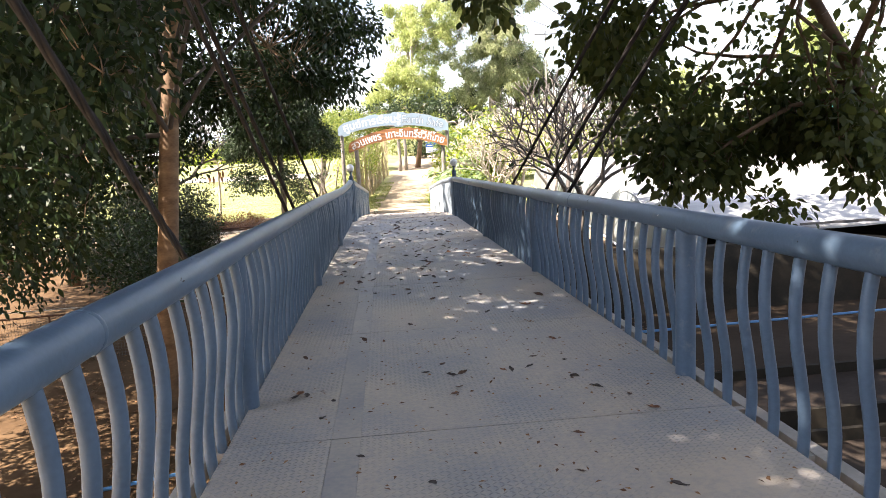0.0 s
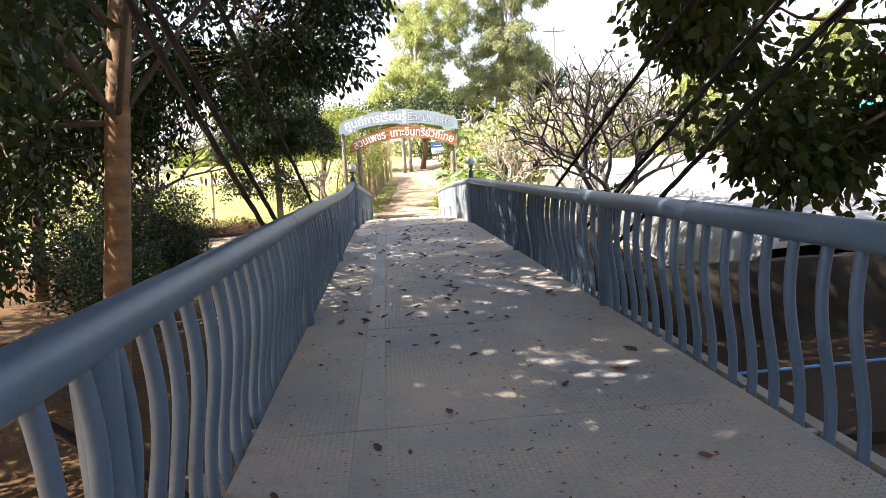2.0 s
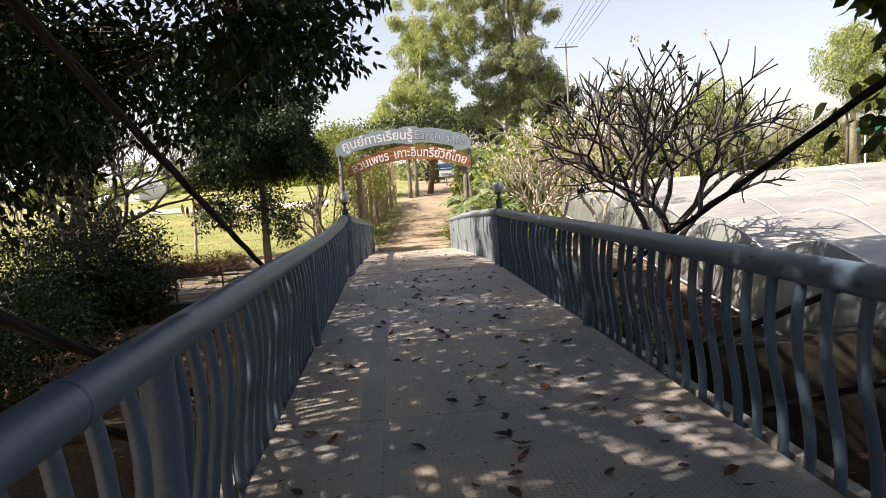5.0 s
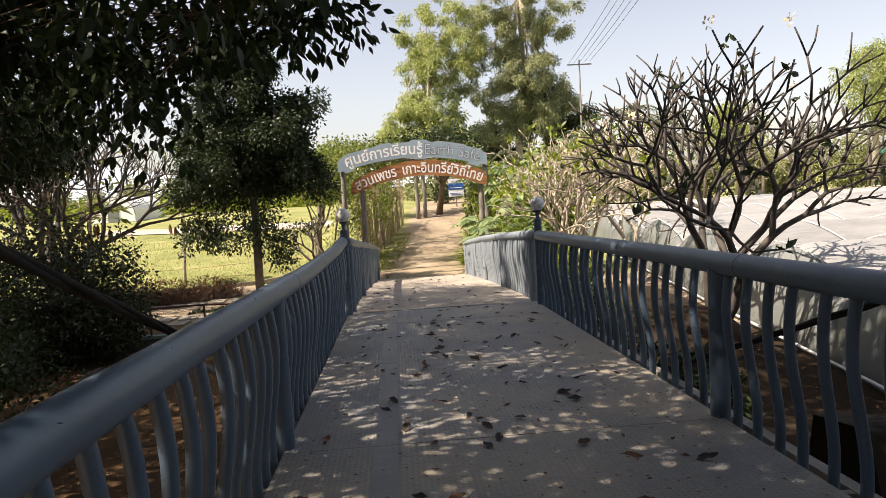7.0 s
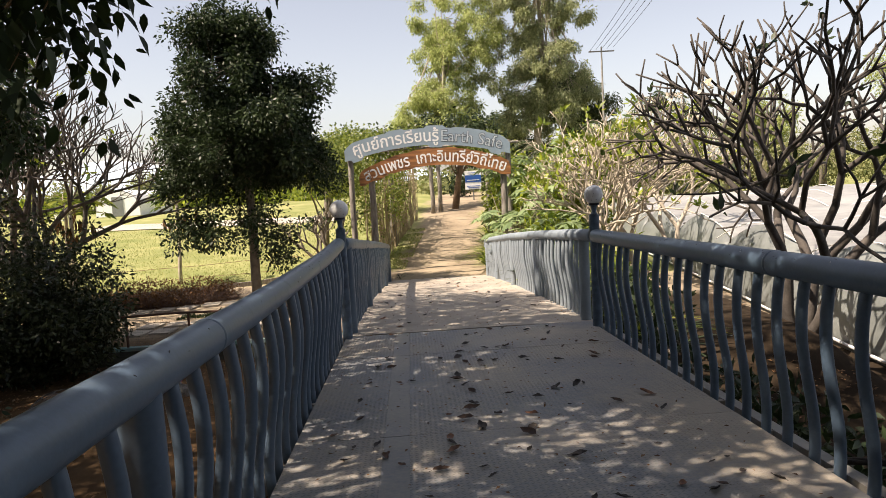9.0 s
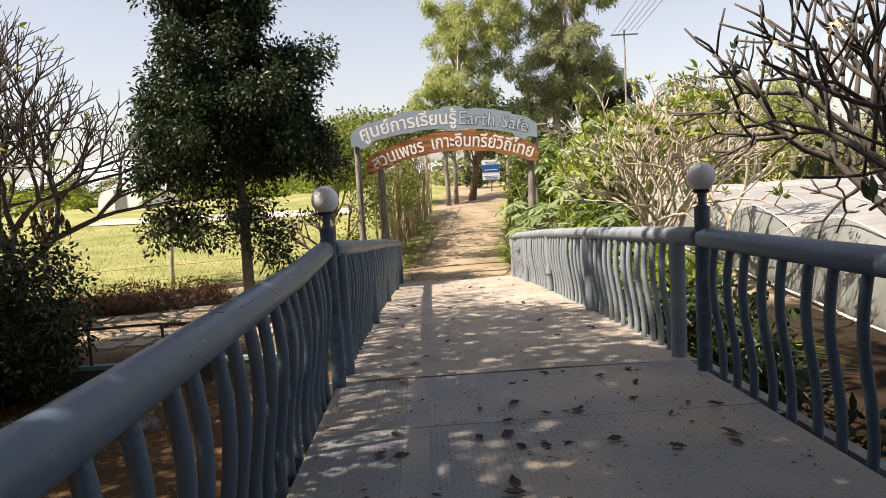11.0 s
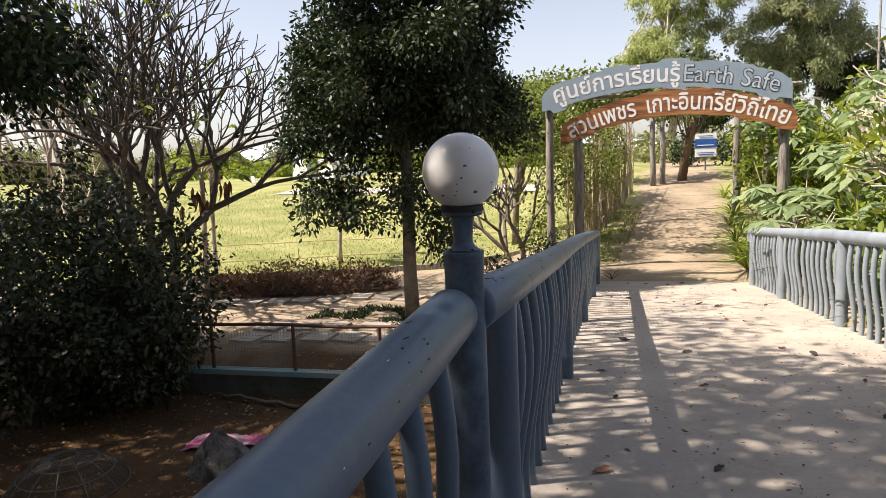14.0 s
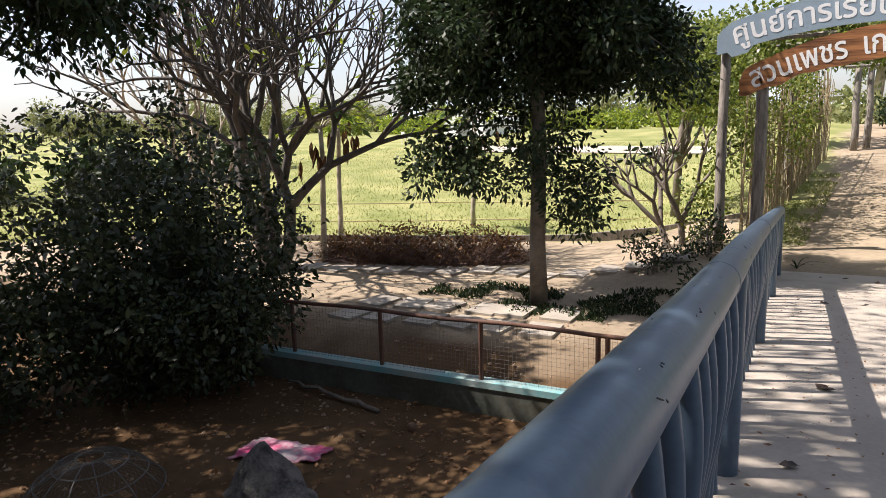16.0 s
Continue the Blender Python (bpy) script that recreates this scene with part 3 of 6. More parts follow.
def lamp_post(x, y, ztop, turn):
    """A pipe post with flange, tapered neck, collar and opal globe."""
    lp = thing("globe_lamp", "white globe lamp on a blue-grey pipe post", "lamp", "lamps at the bridge end")
    zb = deck_z(y)
    zp = ztop - 0.222
    part("post", smoothed(Geo().lathe([(0.056, zb - 0.14), (0.056, zp - 0.012), (0.0575, zp - 0.011), (0.0575, zp - 0.001), (0.0568, zp), (0.047, zp)], (x, y, 0), 32).mesh("post", M_WORN)), None, lp)
    part("neck", smoothed(Geo().lathe([(0.0455, zp + 0.0005), (0.0455, zp + 0.005), (0.038, zp + 0.009), (0.031, zp + 0.018), (0.0285, zp + 0.025), (0.0265, zp + 0.036), (0.029, zp + 0.062), (0.0325, zp + 0.09), (0.033, zp + 0.096), (0.053, zp + 0.1), (0.0575, zp + 0.104),
                                      (0.0575, zp + 0.124), (0.05, zp + 0.128)], (x, y, 0), 32).mesh("neck", M_WORN), 35), None, lp)
    part("gasket", smoothed(Geo().lathe([(0.0585, zp + 0.112), (0.0592, zp + 0.12), (0.0585, zp + 0.127), (0.052, zp + 0.129)], (x, y, 0), 32).mesh("gasket", M_CHIP)), None, lp, "black rubber gasket")
    for k in range(3):
        a = turn + 2.1 * k + 0.5
        o = Vector((math.cos(a), math.sin(a), 0))
        c = Vector((x, y, zp + 0.114))
        part("clamp_screw", smoothed(Geo().tube([c + o * 0.05, c + o * 0.062, c + o * 0.063, c + o * 0.068], [0.003, 0.003, 0.006, 0.005], 10).mesh("screw", M_CHIP)), None, lp)
    for k in range(4):
        a = turn + 1.571 * k + 0.6
        c = Vector((x + 0.042 * math.cos(a), y + 0.042 * math.sin(a), zp + 0.004))
        part("bolt", smoothed(Geo().lathe([(0.0045, 0), (0.0045, 0.004), (0.003, 0.0055)], c, 8).mesh("bolt", M_CHIP)), None, lp)
    prof = [(0.106 * math.sin(a), ztop - 0.106 * math.cos(a)) for a in np.linspace(0.5, math.pi - 0.02, 30)]
    globe = part("globe", smoothed(Geo().lathe(prof, (x, y, 0), 56).mesh("globe", M_GLOBE), 80), None, lp, "opal white globe with dark specks")
    # flaked specks gather on the lower half
    for a, e, w in ((0.1, 0.15, 0.006), (0.0, -0.15, 0.004), (-0.12, -0.3, 0.0035), (0.42, -0.55, 0.0075), (-0.62, -0.62, 0.006), (-0.2, -0.62, 0.004), (-0.14, -0.5, 0.003), (0.3, 0.62, 0.003), (0.9, -0.3, 0.004), (1.7, -0.2, 0.004), (2.6, -0.5, 0.005), (-1.6, -0.4, 0.004)):
        a += turn
        o = Vector((math.cos(e) * math.cos(a), math.cos(e) * math.sin(a), math.sin(e)))
        t1 = Vector((-o.y, o.x, 0)).normalized()
        t2 = o.cross(t1)
        q, n = Geo(), 11
        rim = [w * (0.75 + 0.6 * noise.noise((6 * k, 9 * a, e * 5))) for k in range(n)]
        for lift, k0 in ((0.1056, 1.0), (0.1066, 0.8)):
            q.v += [tuple(Vector((x, y, ztop)) + o * lift + (t1 * math.cos(6.283 * k / n) * 1.1 + t2 * math.sin(6.283 * k / n) * 0.8) * rim[k] * k0) for k in range(n)]
        q.f = [tuple(range(n, 2 * n))] + [(k, (k + 1) % n, n + (k + 1) % n, n + k) for k in range(n)]
        part("speck", q, M_SPECK, globe)
    return lp


lamp_post(XL + 0.028, 18.2, 0.832, -1.35)
lamp_post(XR, 17.95, 0.838, -1.9)

# ---- stay cables and the pylon that holds them ----
for sx, x in ((-1, XL - 0.2), (1, XR + 0.26)):
    py = thing("bridge_pylon", "dark steel pylon post holding the bridge stays", "pylon", "bridge pylons")
    part("post", Geo().tube([(x + sx * 0.1, -5.0, -2.9), (x + sx * 0.1, -5.0, 7.0)], [0.14, 0.11], 14), M_STEEL, py, smooth=True)
    for yc in ((2.9, 7.2, 7.85, 11.1) if sx < 0 else (7.15, 8.35, 10.9)):
        ya = yc + 1.2 * (yc + 5.0) / 5.95
        a, b = Vector((x, ya, deck_z(ya) - 0.16)), Vector((x + sx * 0.1, -5.0, 6.7))
        q = Geo()
        n = 60
        for s in range(3):
            side = (b - a).normalized()
            o1 = side.orthogonal().normalized()
            o2 = side.cross(o1)
            q.tube([a.lerp(b, i / n) + (o1 * math.cos(i * 1.3 + s * 2.1) + o2 * math.sin(i * 1.3 + s * 2.1)) * 0.011 for i in range(n + 1)], 0.013, 5)
        solid("stay_cable", q, M_ROPE, "dark twisted steel stay cable of the footbridge", "cable", "bridge stay cables", smooth=True)

# ---- plants: shared builders ----
OVAL = np.array([(0, 0, 0), (-0.42, 0.22, 0.06), (-0.5, 0.52, 0.05), (0, 1, -0.08), (0.5, 0.52, 0.05), (0.42, 0.22, 0.06)])
KITE = np.array([(0, 0, 0), (-0.5, 0.42, 0.08), (0, 1, -0.06), (0.5, 0.42, 0.08)])
BLADE = np.array([(-0.5, 0, 0), (-0.35, 0.6, 0.0), (0, 1, -0.15), (0.35, 0.6, 0.0), (0.5, 0, 0)])


def unit(a):
    return a / np.maximum(np.linalg.norm(a, axis=1, keepdims=True), 1e-9)


def leaf_mesh(name, base, way, length, ratio, material, shape=OVAL, upright=None):
    """One mesh of many leaves: base points, directions, lengths; width = ratio * length."""
    n = len(base)
    way = unit(way)
    r = rng.normal(size=(n, 3)) if upright is None else np.tile(np.array(upright, float), (n, 1)) + 0.25 * rng.normal(size=(n, 3))
    side = unit(np.cross(way, r))
    nor = np.cross(side, way)
    ln = np.asarray(length)[:, None, None]
    k = len(shape)
    v = base[:, None, :] + ln * (side[:, None, :] * (shape[None, :, 0:1] * ratio) + way[:, None, :] * shape[None, :, 1:2] + nor[:, None, :] * shape[None, :, 2:3])
    me = bpy.data.meshes.new(name)
    me.vertices.add(n * k)
    me.vertices.foreach_set("co", v.reshape(-1).astype(np.float32))
    me.loops.add(n * k)
    me.loops.foreach_set("vertex_index", np.arange(n * k, dtype=np.int32))
    me.polygons.add(n)
    me.polygons.foreach_set("loop_start", np.arange(0, n * k, k, dtype=np.int32))
    me.polygons.foreach_set("loop_total", np.full(n, k, dtype=np.int32))
    me.materials.append(material)
    me.update(calc_edges=True)
    me.validate()
    return me


def clumps(ellipsoids, gap=0.42, freq=0.7):
    """Clump centres inside ellipsoids (cx, cy, cz, rx, ry, rz, n), thinned by noise so that gaps remain."""
    out = []
    for cx, cy, cz, rx, ry, rz, n in ellipsoids:
        got, tries = 0, 0
        while got < n and tries < n * 12:
            tries += 1
            d = rng.normal(size=3)
            d /= np.linalg.norm(d)
            r = rng.random() ** 0.42
            p = (cx + d[0] * rx * r, cy + d[1] * ry * r, cz + d[2] * rz * r)
            if noise.noise((p[0] * freq, p[1] * freq, p[2] * freq)) * 0.5 + 0.5 < gap:
                continue
            out.append(p)
            got += 1
    return np.array(out)


def spray(centres, per, spread, size, droop, jitter=0.35):
    """Leaves round clump centres: base points, directions and lengths."""
    n = len(centres) * per
    c = np.repeat(centres, per, axis=0)
    o = rng.normal(size=(n, 3))
    o = unit(o) * (rng.random((n, 1)) ** 0.5) * spread
    way = unit(o) * 0.8 + rng.normal(size=(n, 3)) * 0.45
    way[:, 2] -= droop
    return c + o, way, size * (1 + jitter * rng.uniform(-1, 1, n))


def bend(a, b, sag=0.0, wob=0.1, n=5):
    a, b = Vector(a), Vector(b)
    pts = []
    for i in range(n + 1):
        t = i / n
        p = a.lerp(b, t)
        p.z += sag * 4 * t * (1 - t)
        if 0 < i < n:
            p += Vector((random.uniform(-wob, wob), random.uniform(-wob, wob), random.uniform(-wob, wob) * 0.5))
        pts.append(p)
    return pts


def leafy_tree(name, label, trunk, radii, ellipsoids, leaf, bark, per=14, spread=0.35, size=0.11, ratio=0.42, droop=0.5,
               limbs=14, gap=0.42, shape=OVAL, group="", twigs=0.35, limb_r=0.05, category="tree", freq=0.7, limb_bark=None):
    """Tapered trunk, bent limbs that reach into the crown, twigs, and a crown of separate leaves."""
    tree = thing(name, label, category, group)
    if trunk:
        part("trunk", Geo().tube(trunk, radii, 12), bark, tree, smooth=True)
    cs = clumps(ellipsoids, gap, freq)
    pts = [Vector(p) for p in (trunk or [ellipsoids[0][:3]])]
    pick = cs[rng.choice(len(cs), min(limbs, len(cs)), replace=False)]
    forks = []
    for q in pick:
        start = pts[random.randrange(max(1, len(pts) // 2), len(pts))] if len(pts) > 1 else pts[0]
        path = bend(start, q, 0.15, 0.16, 6)
        L = (Vector(q) - start).length
        r0 = min(limb_r, 0.012 + 0.012 * L)
        part("limb", Geo().tube(path, list(np.linspace(r0, 0.008, 7)), 7), limb_bark or bark, tree, smooth=True)
        forks += path[2:]
    tw = Geo()
    fk = np.array([tuple(f) for f in forks]) if forks else None
    if fk is not None:
        for q in cs[rng.random(len(cs)) < twigs]:
            i = int(np.argmin(((fk - q) ** 2).sum(axis=1)))
            if np.linalg.norm(fk[i] - q) < 2.2:
                tw.tube(bend(fk[i], q, -0.05, 0.05, 3), [0.009, 0.007, 0.005, 0.003], 4, False)
    if tw.v:
        part("twig_mass", tw, bark, tree)["kind"] = "stuff"
    b, w, s = spray(cs, per, spread, size, droop)
    crown = part("crown", leaf_mesh("crown", b, w, s, ratio, leaf, shape), None, tree)
    crown["kind"] = "stuff"
    return tree


def bare_tree(name, label, base, height, first, bark, levels=6, r0=0.07, spread=34, lean=(0, 0), tips=None, group="", stems=1, ratio=0.82, seed=1, up=0.3, keep=0.74, blooms=0.0):
    """Frangipani-like: forks again and again into blunt, upturned ends."""
    rnd = random.Random(seed)
    tree = thing(name, label, "tree", group)
    trunk, boughs, ends = Geo(), Geo(), []

    def grow(p, d, L, r, lev):
        q = p + d * L
        mid = p.lerp(q, 0.5) + Vector((rnd.uniform(-1, 1), rnd.uniform(-1, 1), rnd.uniform(-0.5, 0.3))) * L * 0.07
        (trunk if lev == 0 else boughs).tube([p, mid, q], [r, r * 0.88, r * 0.78], 8 if lev < 2 else 5, lev >= levels - 1)
        if lev >= levels:
            ends.append((q, d))
            return
        n = 3 if rnd.random() < 0.35 else 2
        a0 = rnd.uniform(0, 6.28)
        for k in range(n):
            a = a0 + 6.28 * k / n + rnd.uniform(-0.4, 0.4)
            o = d.orthogonal().normalized()
            o = Matrix.Rotation(a, 3, d) @ o
            t = radians(spread * rnd.uniform(0.65, 1.2))
            e = (d * math.cos(t) + o * math.sin(t))
            e = (e + Vector((0, 0, up * (0.5 + lev / levels)))).normalized()
            grow(q, e, L * ratio * rnd.uniform(0.75, 1.15), r * (keep if n == 2 else keep - 0.06), lev + 1)

    for s in range(stems):
        d = Vector((lean[0] + rnd.uniform(-0.35, 0.35) * (stems > 1), lean[1] + rnd.uniform(-0.35, 0.35) * (stems > 1), 1)).normalized()
        grow(Vector(base) + Vector((rnd.uniform(-.1, .1), rnd.uniform(-.1, .1), 0)) * (stems > 1), d, first, r0, 0)
    part("trunk", trunk, bark, tree, smooth=True)
    part("bough_mass", boughs, bark, tree, smooth=True)["kind"] = "stuff"
    if tips:
        leaf, share, per, size, rat = tips
        cs = np.array([tuple(q) for q, d in ends if rnd.random() < share])
        if len(cs):
            b, w, s = spray(cs, per, 0.04, size, -0.35)
            part("leaves", leaf_mesh("leaves", b, w, s, rat, leaf), None, tree)["kind"] = "stuff"
    if blooms:
        cs = np.array([tuple(q + d * 0.12) for q, d in ends if rnd.random() < blooms])
        b, w, s = spray(cs, 12, 0.09, 0.075, -0.3)
        part("blossoms", leaf_mesh("blossoms", b, w, s, 0.75, L_BLOOM), None, tree)["kind"] = "stuff"
    return tree


def shrub(name, label, ellipsoids, leaf, per=12, spread=0.25, size=0.1, ratio=0.45, droop=0.1, stems=10, bark=None, gap=0.35, shape=OVAL, group="", category="shrub"):
    c = ellipsoids[0]
    base = (c[0], c[1], ground_z(c[0], c[1]) - 0.05)
    sh = thing(name, label, category, group)
    cs = clumps(ellipsoids, gap, 1.2)
    st = Geo()
    for q in cs[rng.choice(len(cs), min(stems, len(cs)), replace=False)]:
        st.tube(bend((base[0] + random.uniform(-.25, .25), base[1] + random.uniform(-.25, .25), base[2]), q, 0.1, 0.08, 4), [0.02, 0.017, 0.013, 0.009, 0.005], 5)
    part("stem_mass", st, bark or M_BARK_G, sh)["kind"] = "stuff"
    b, w, s = spray(cs, per, spread, size, droop)
    part("foliage", leaf_mesh("foliage", b, w, s, ratio, leaf, shape), None, sh)["kind"] = "stuff"
    return sh


def lobes(cx, cy, cz, rx, ry, rz, n, r, count):
    """Small crown lobes scattered through a large volume."""
    out = []
    for k in range(n):
        d = rng.normal(size=3)
        d = d / np.linalg.norm(d) * rng.random() ** 0.45
        q = r * rng.uniform(0.7, 1.3)
        out.append((cx + d[0] * rx, cy + d[1] * ry, cz + d[2] * rz, q, q, q * 0.8, count))
    return out


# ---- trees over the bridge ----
# the crown lobe at z 7.8 is unseen, added to shade deck and beds
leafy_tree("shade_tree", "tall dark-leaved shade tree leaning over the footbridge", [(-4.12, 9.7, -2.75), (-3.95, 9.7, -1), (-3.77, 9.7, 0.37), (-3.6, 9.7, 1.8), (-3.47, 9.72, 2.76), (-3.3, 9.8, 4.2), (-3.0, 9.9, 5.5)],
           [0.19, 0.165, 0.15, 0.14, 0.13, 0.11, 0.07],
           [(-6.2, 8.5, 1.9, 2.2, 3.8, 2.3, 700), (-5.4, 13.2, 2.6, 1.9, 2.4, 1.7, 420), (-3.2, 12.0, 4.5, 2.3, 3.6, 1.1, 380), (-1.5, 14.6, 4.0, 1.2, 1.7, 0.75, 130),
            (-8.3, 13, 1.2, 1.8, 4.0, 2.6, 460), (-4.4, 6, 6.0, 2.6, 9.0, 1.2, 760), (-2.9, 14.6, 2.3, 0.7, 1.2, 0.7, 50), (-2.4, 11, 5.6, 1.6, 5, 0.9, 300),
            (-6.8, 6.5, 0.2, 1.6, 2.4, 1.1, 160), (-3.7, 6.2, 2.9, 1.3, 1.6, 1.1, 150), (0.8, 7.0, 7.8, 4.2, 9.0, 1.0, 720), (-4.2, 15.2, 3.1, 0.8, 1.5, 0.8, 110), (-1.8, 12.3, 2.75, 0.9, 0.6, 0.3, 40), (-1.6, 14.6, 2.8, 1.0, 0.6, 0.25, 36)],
           L_DARK, M_BARK_LIT, per=26, spread=0.42, size=0.13, ratio=0.42, droop=0.75, limbs=30, gap=0.36, limb_r=0.04, limb_bark=M_BARK_SHADE)
leafy_tree("broad_leaf_tree", "broad-leaved tree hanging over the bridge handrail", [(8.0, 8.9, -2.7), (7.6, 8.8, 0), (6.6, 8.6, 2.0), (5.4, 8.3, 3.6)], [0.16, 0.13, 0.11, 0.07],
           [(5.6, 8.6, 1.75, 1.7, 1.3, 1.3, 115), (5.9, 8.6, 0.85, 1.5, 1.1, 0.75, 165), (3.9, 8.3, 1.2, 0.75, 0.8, 0.6, 60), (2.7, 8.3, 2.9, 1.0, 1.0, 0.6, 50), (1.15, 8.1, 3.5, 0.75, 0.9, 0.45, 22), (5.6, 7.2, 3.9, 2.4, 2.4, 1.2, 50), (3.2, 7.4, 4.3, 2.0, 2.0, 0.8, 40), (2.6, 9.6, 2.6, 0.9, 0.8, 0.55, 40), (3.9, 10.0, 2.1, 1.2, 0.9, 0.9, 70), (3.6, 3.0, 5.0, 2.4, 3.5, 0.9, 90)],
           L_BROAD, M_BARK, per=17, spread=0.36, size=0.15, ratio=0.6, droop=0.8, limbs=18, gap=0.46, limb_r=0.06)

# unseen canopy, added overhead to shade the bridge, ramp and pens
leafy_tree("shade_canopy", "unseen canopy added over the bridge and pens to block sun and sky", [(4.6, -7.5, -2.8), (4.3, -7.3, 1.5), (3.4, -6.5, 5.0), (2.2, -4.0, 7.4), (0.5, 2.0, 8.2)], [0.42, 0.36, 0.28, 0.2, 0.12],
           [(1.6, 6.5, 8.6, 6.0, 10.5, 1.3, 1300), (-9.0, 17.0, 8.2, 4.4, 7.2, 1.4, 320), (-5.2, 14.6, 8.8, 2.0, 1.8, 0.9, 170), (-13.8, 18.8, 7.2, 3.4, 5.6, 1.6, 470), (-0.5, 15.0, 9.0, 4.5, 4.0, 1.0, 420), (-5.4, 1.6, 7.8, 3.0, 6.4, 1.2, 1150), (-11.5, 12.0, 7.0, 4.0, 5.0, 1.8, 620), (-12.2, 24.6, 5.6, 2.6, 2.2, 1.0, 420), (-5.2, 18.2, 8.6, 2.0, 2.2, 0.8, 62), (-3.2, 8.2, 8.4, 1.3, 4.0, 0.8, 170)], L_DARK, M_BARK, per=22, spread=0.55, size=0.22, ratio=0.5, droop=0.3, limbs=34, gap=0.38, limb_r=0.14, twigs=0.0)

# ---- the pen side ----
shrub("dark_bush", "dense dark bush beside the pen wall", [(-8.5, 24.8, -1.2, 2.0, 1.7, 1.4, 450), (-7.8, 25.3, -0.5, 1.3, 1.2, 1.2, 85), (-9.6, 25.5, 0.1, 1.5, 1.6, 1.35, 85), (-9.6, 22.8, -1.7, 1.5, 1.6, 0.95, 260), (-8.2, 24.6, -1.7, 1.6, 1.2, 0.8, 220), (-10.9, 25.0, -0.3, 1.3, 1.3, 1.5, 75)], L_BUSH, 32, 0.3, 0.1, 0.45, 0.25, 26)
shrub("dark_bush", "dark bush in the shade under the trees", [(-6.6, 17.2, -1.4, 1.5, 2.2, 1.1, 160), (-8.5, 19.5, -0.8, 1.6, 2.0, 1.6, 160)], L_DARK, 24, 0.3, 0.1, 0.45, 0.25, 18)
# the crown lobes above z 6 are unseen, added to shade pen and ramp
leafy_tree("shade_tree", "dark-leaved tree behind the pen bush", [(-10.4, 21.2, -2.7), (-10.2, 21.2, 0), (-9.8, 21.3, 2.6), (-9.2, 21.5, 4.4)], [0.18, 0.15, 0.12, 0.08],
           [(-8.4, 22.6, 3.2, 1.6, 1.5, 1.0, 150), (-10.8, 22.6, 4.6, 2.4, 3.8, 1.5, 170), (-4.8, 17.0, 6.3, 2.2, 4.2, 1.2, 360), (-6.0, 23.0, 6.8, 2.0, 3.6, 0.9, 75), (-8.8, 24.2, 2.35, 1.5, 0.9, 0.65, 140)], L_DARK, M_BARK, per=26, spread=0.42, size=0.125, droop=0.5, limbs=18, limb_r=0.08)
leafy_tree("mango_tree", "glossy dark-leaved mango tree with slim trunk by the fence", [(-4.82, 29.4, -2.5), (-4.84, 29.4, -1.2), (-4.8, 29.4, 0.4), (-4.86, 29.4, 2.0), (-4.8, 29.4, 4.0), (-4.75, 29.4, 5.0)],
           [0.16, 0.13, 0.12, 0.1, 0.06, 0.03],
           lobes(-4.8, 29.4, 3.6, 2.1, 1.8, 2.5, 44, 0.5, 20) + lobes(-4.8, 29.4, 3.2, 1.4, 1.3, 1.9, 10, 0.6, 26) + lobes(-4.8, 29.4, 2.7, 2.5, 1.9, 1.6, 20, 0.5, 18) + lobes(-4.9, 29.4, 5.3, 0.9, 0.9, 0.9, 10, 0.42, 16) + lobes(-5.9, 29.3, 1.6, 1.2, 1.0, 0.9, 7, 0.5, 26) + lobes(-3.7, 29.3, 1.8, 1.0, 1.0, 1.0, 7, 0.5, 26) + [(-6.3, 29.2, 0.0, 0.75, 0.7, 0.7, 40), (-5.1, 29.3, 0.4, 1.2, 0.9, 1.0, 60), (-4.1, 29.2, -0.4, 0.5, 0.5, 0.6, 26)],
           L_MANGO, M_BARK_G, per=42, spread=0.34, size=0.108, ratio=0.42, droop=0.4, limbs=34, gap=0.42, limb_r=0.05, freq=1.1)
bare_tree("frangipani_tree", "bare grey frangipani tree with many forked branches", (-11.0, 29.9, -2.6), 6, 1.75, M_BARK_SHADE, 7, 0.15, 33, (0.06, 0), (L_LIME, 0.05, 4, 0.2, 0.35), stems=4, ratio=0.85, seed=5, up=0.17, keep=0.735)
bare_tree("frangipani_tree", "bare pale frangipani tree at the edge of the lawn", (-13.6, 31.2, -2.6), 5, 1.6, M_BARK_L, 5, 0.08, 28, (0.05, 0), None, stems=2, ratio=0.84, seed=9, up=0.25)
bare_tree("frangipani_tree", "small leaning frangipani with pruned stubs", (-3.1, 33.1, -2.3), 2, 0.95, M_BARK_G, 4, 0.08, 36, (-0.35, 0), (L_MANGO, 0.35, 6, 0.16, 0.4), stems=2, ratio=0.72, seed=13)
for x, y, r in ((-3.2, 31.2, 0.7), (-2.6, 32.2, 0.6), (-2.1, 30.2, 0.45)):
    shrub("green_bush", "low green bush beside the ramp", [(x, y, ground_z(x, y) + 0.35, r, r, 0.45, 40)], L_MANGO, 16, 0.16, 0.09, 0.35, -0.2, 8)

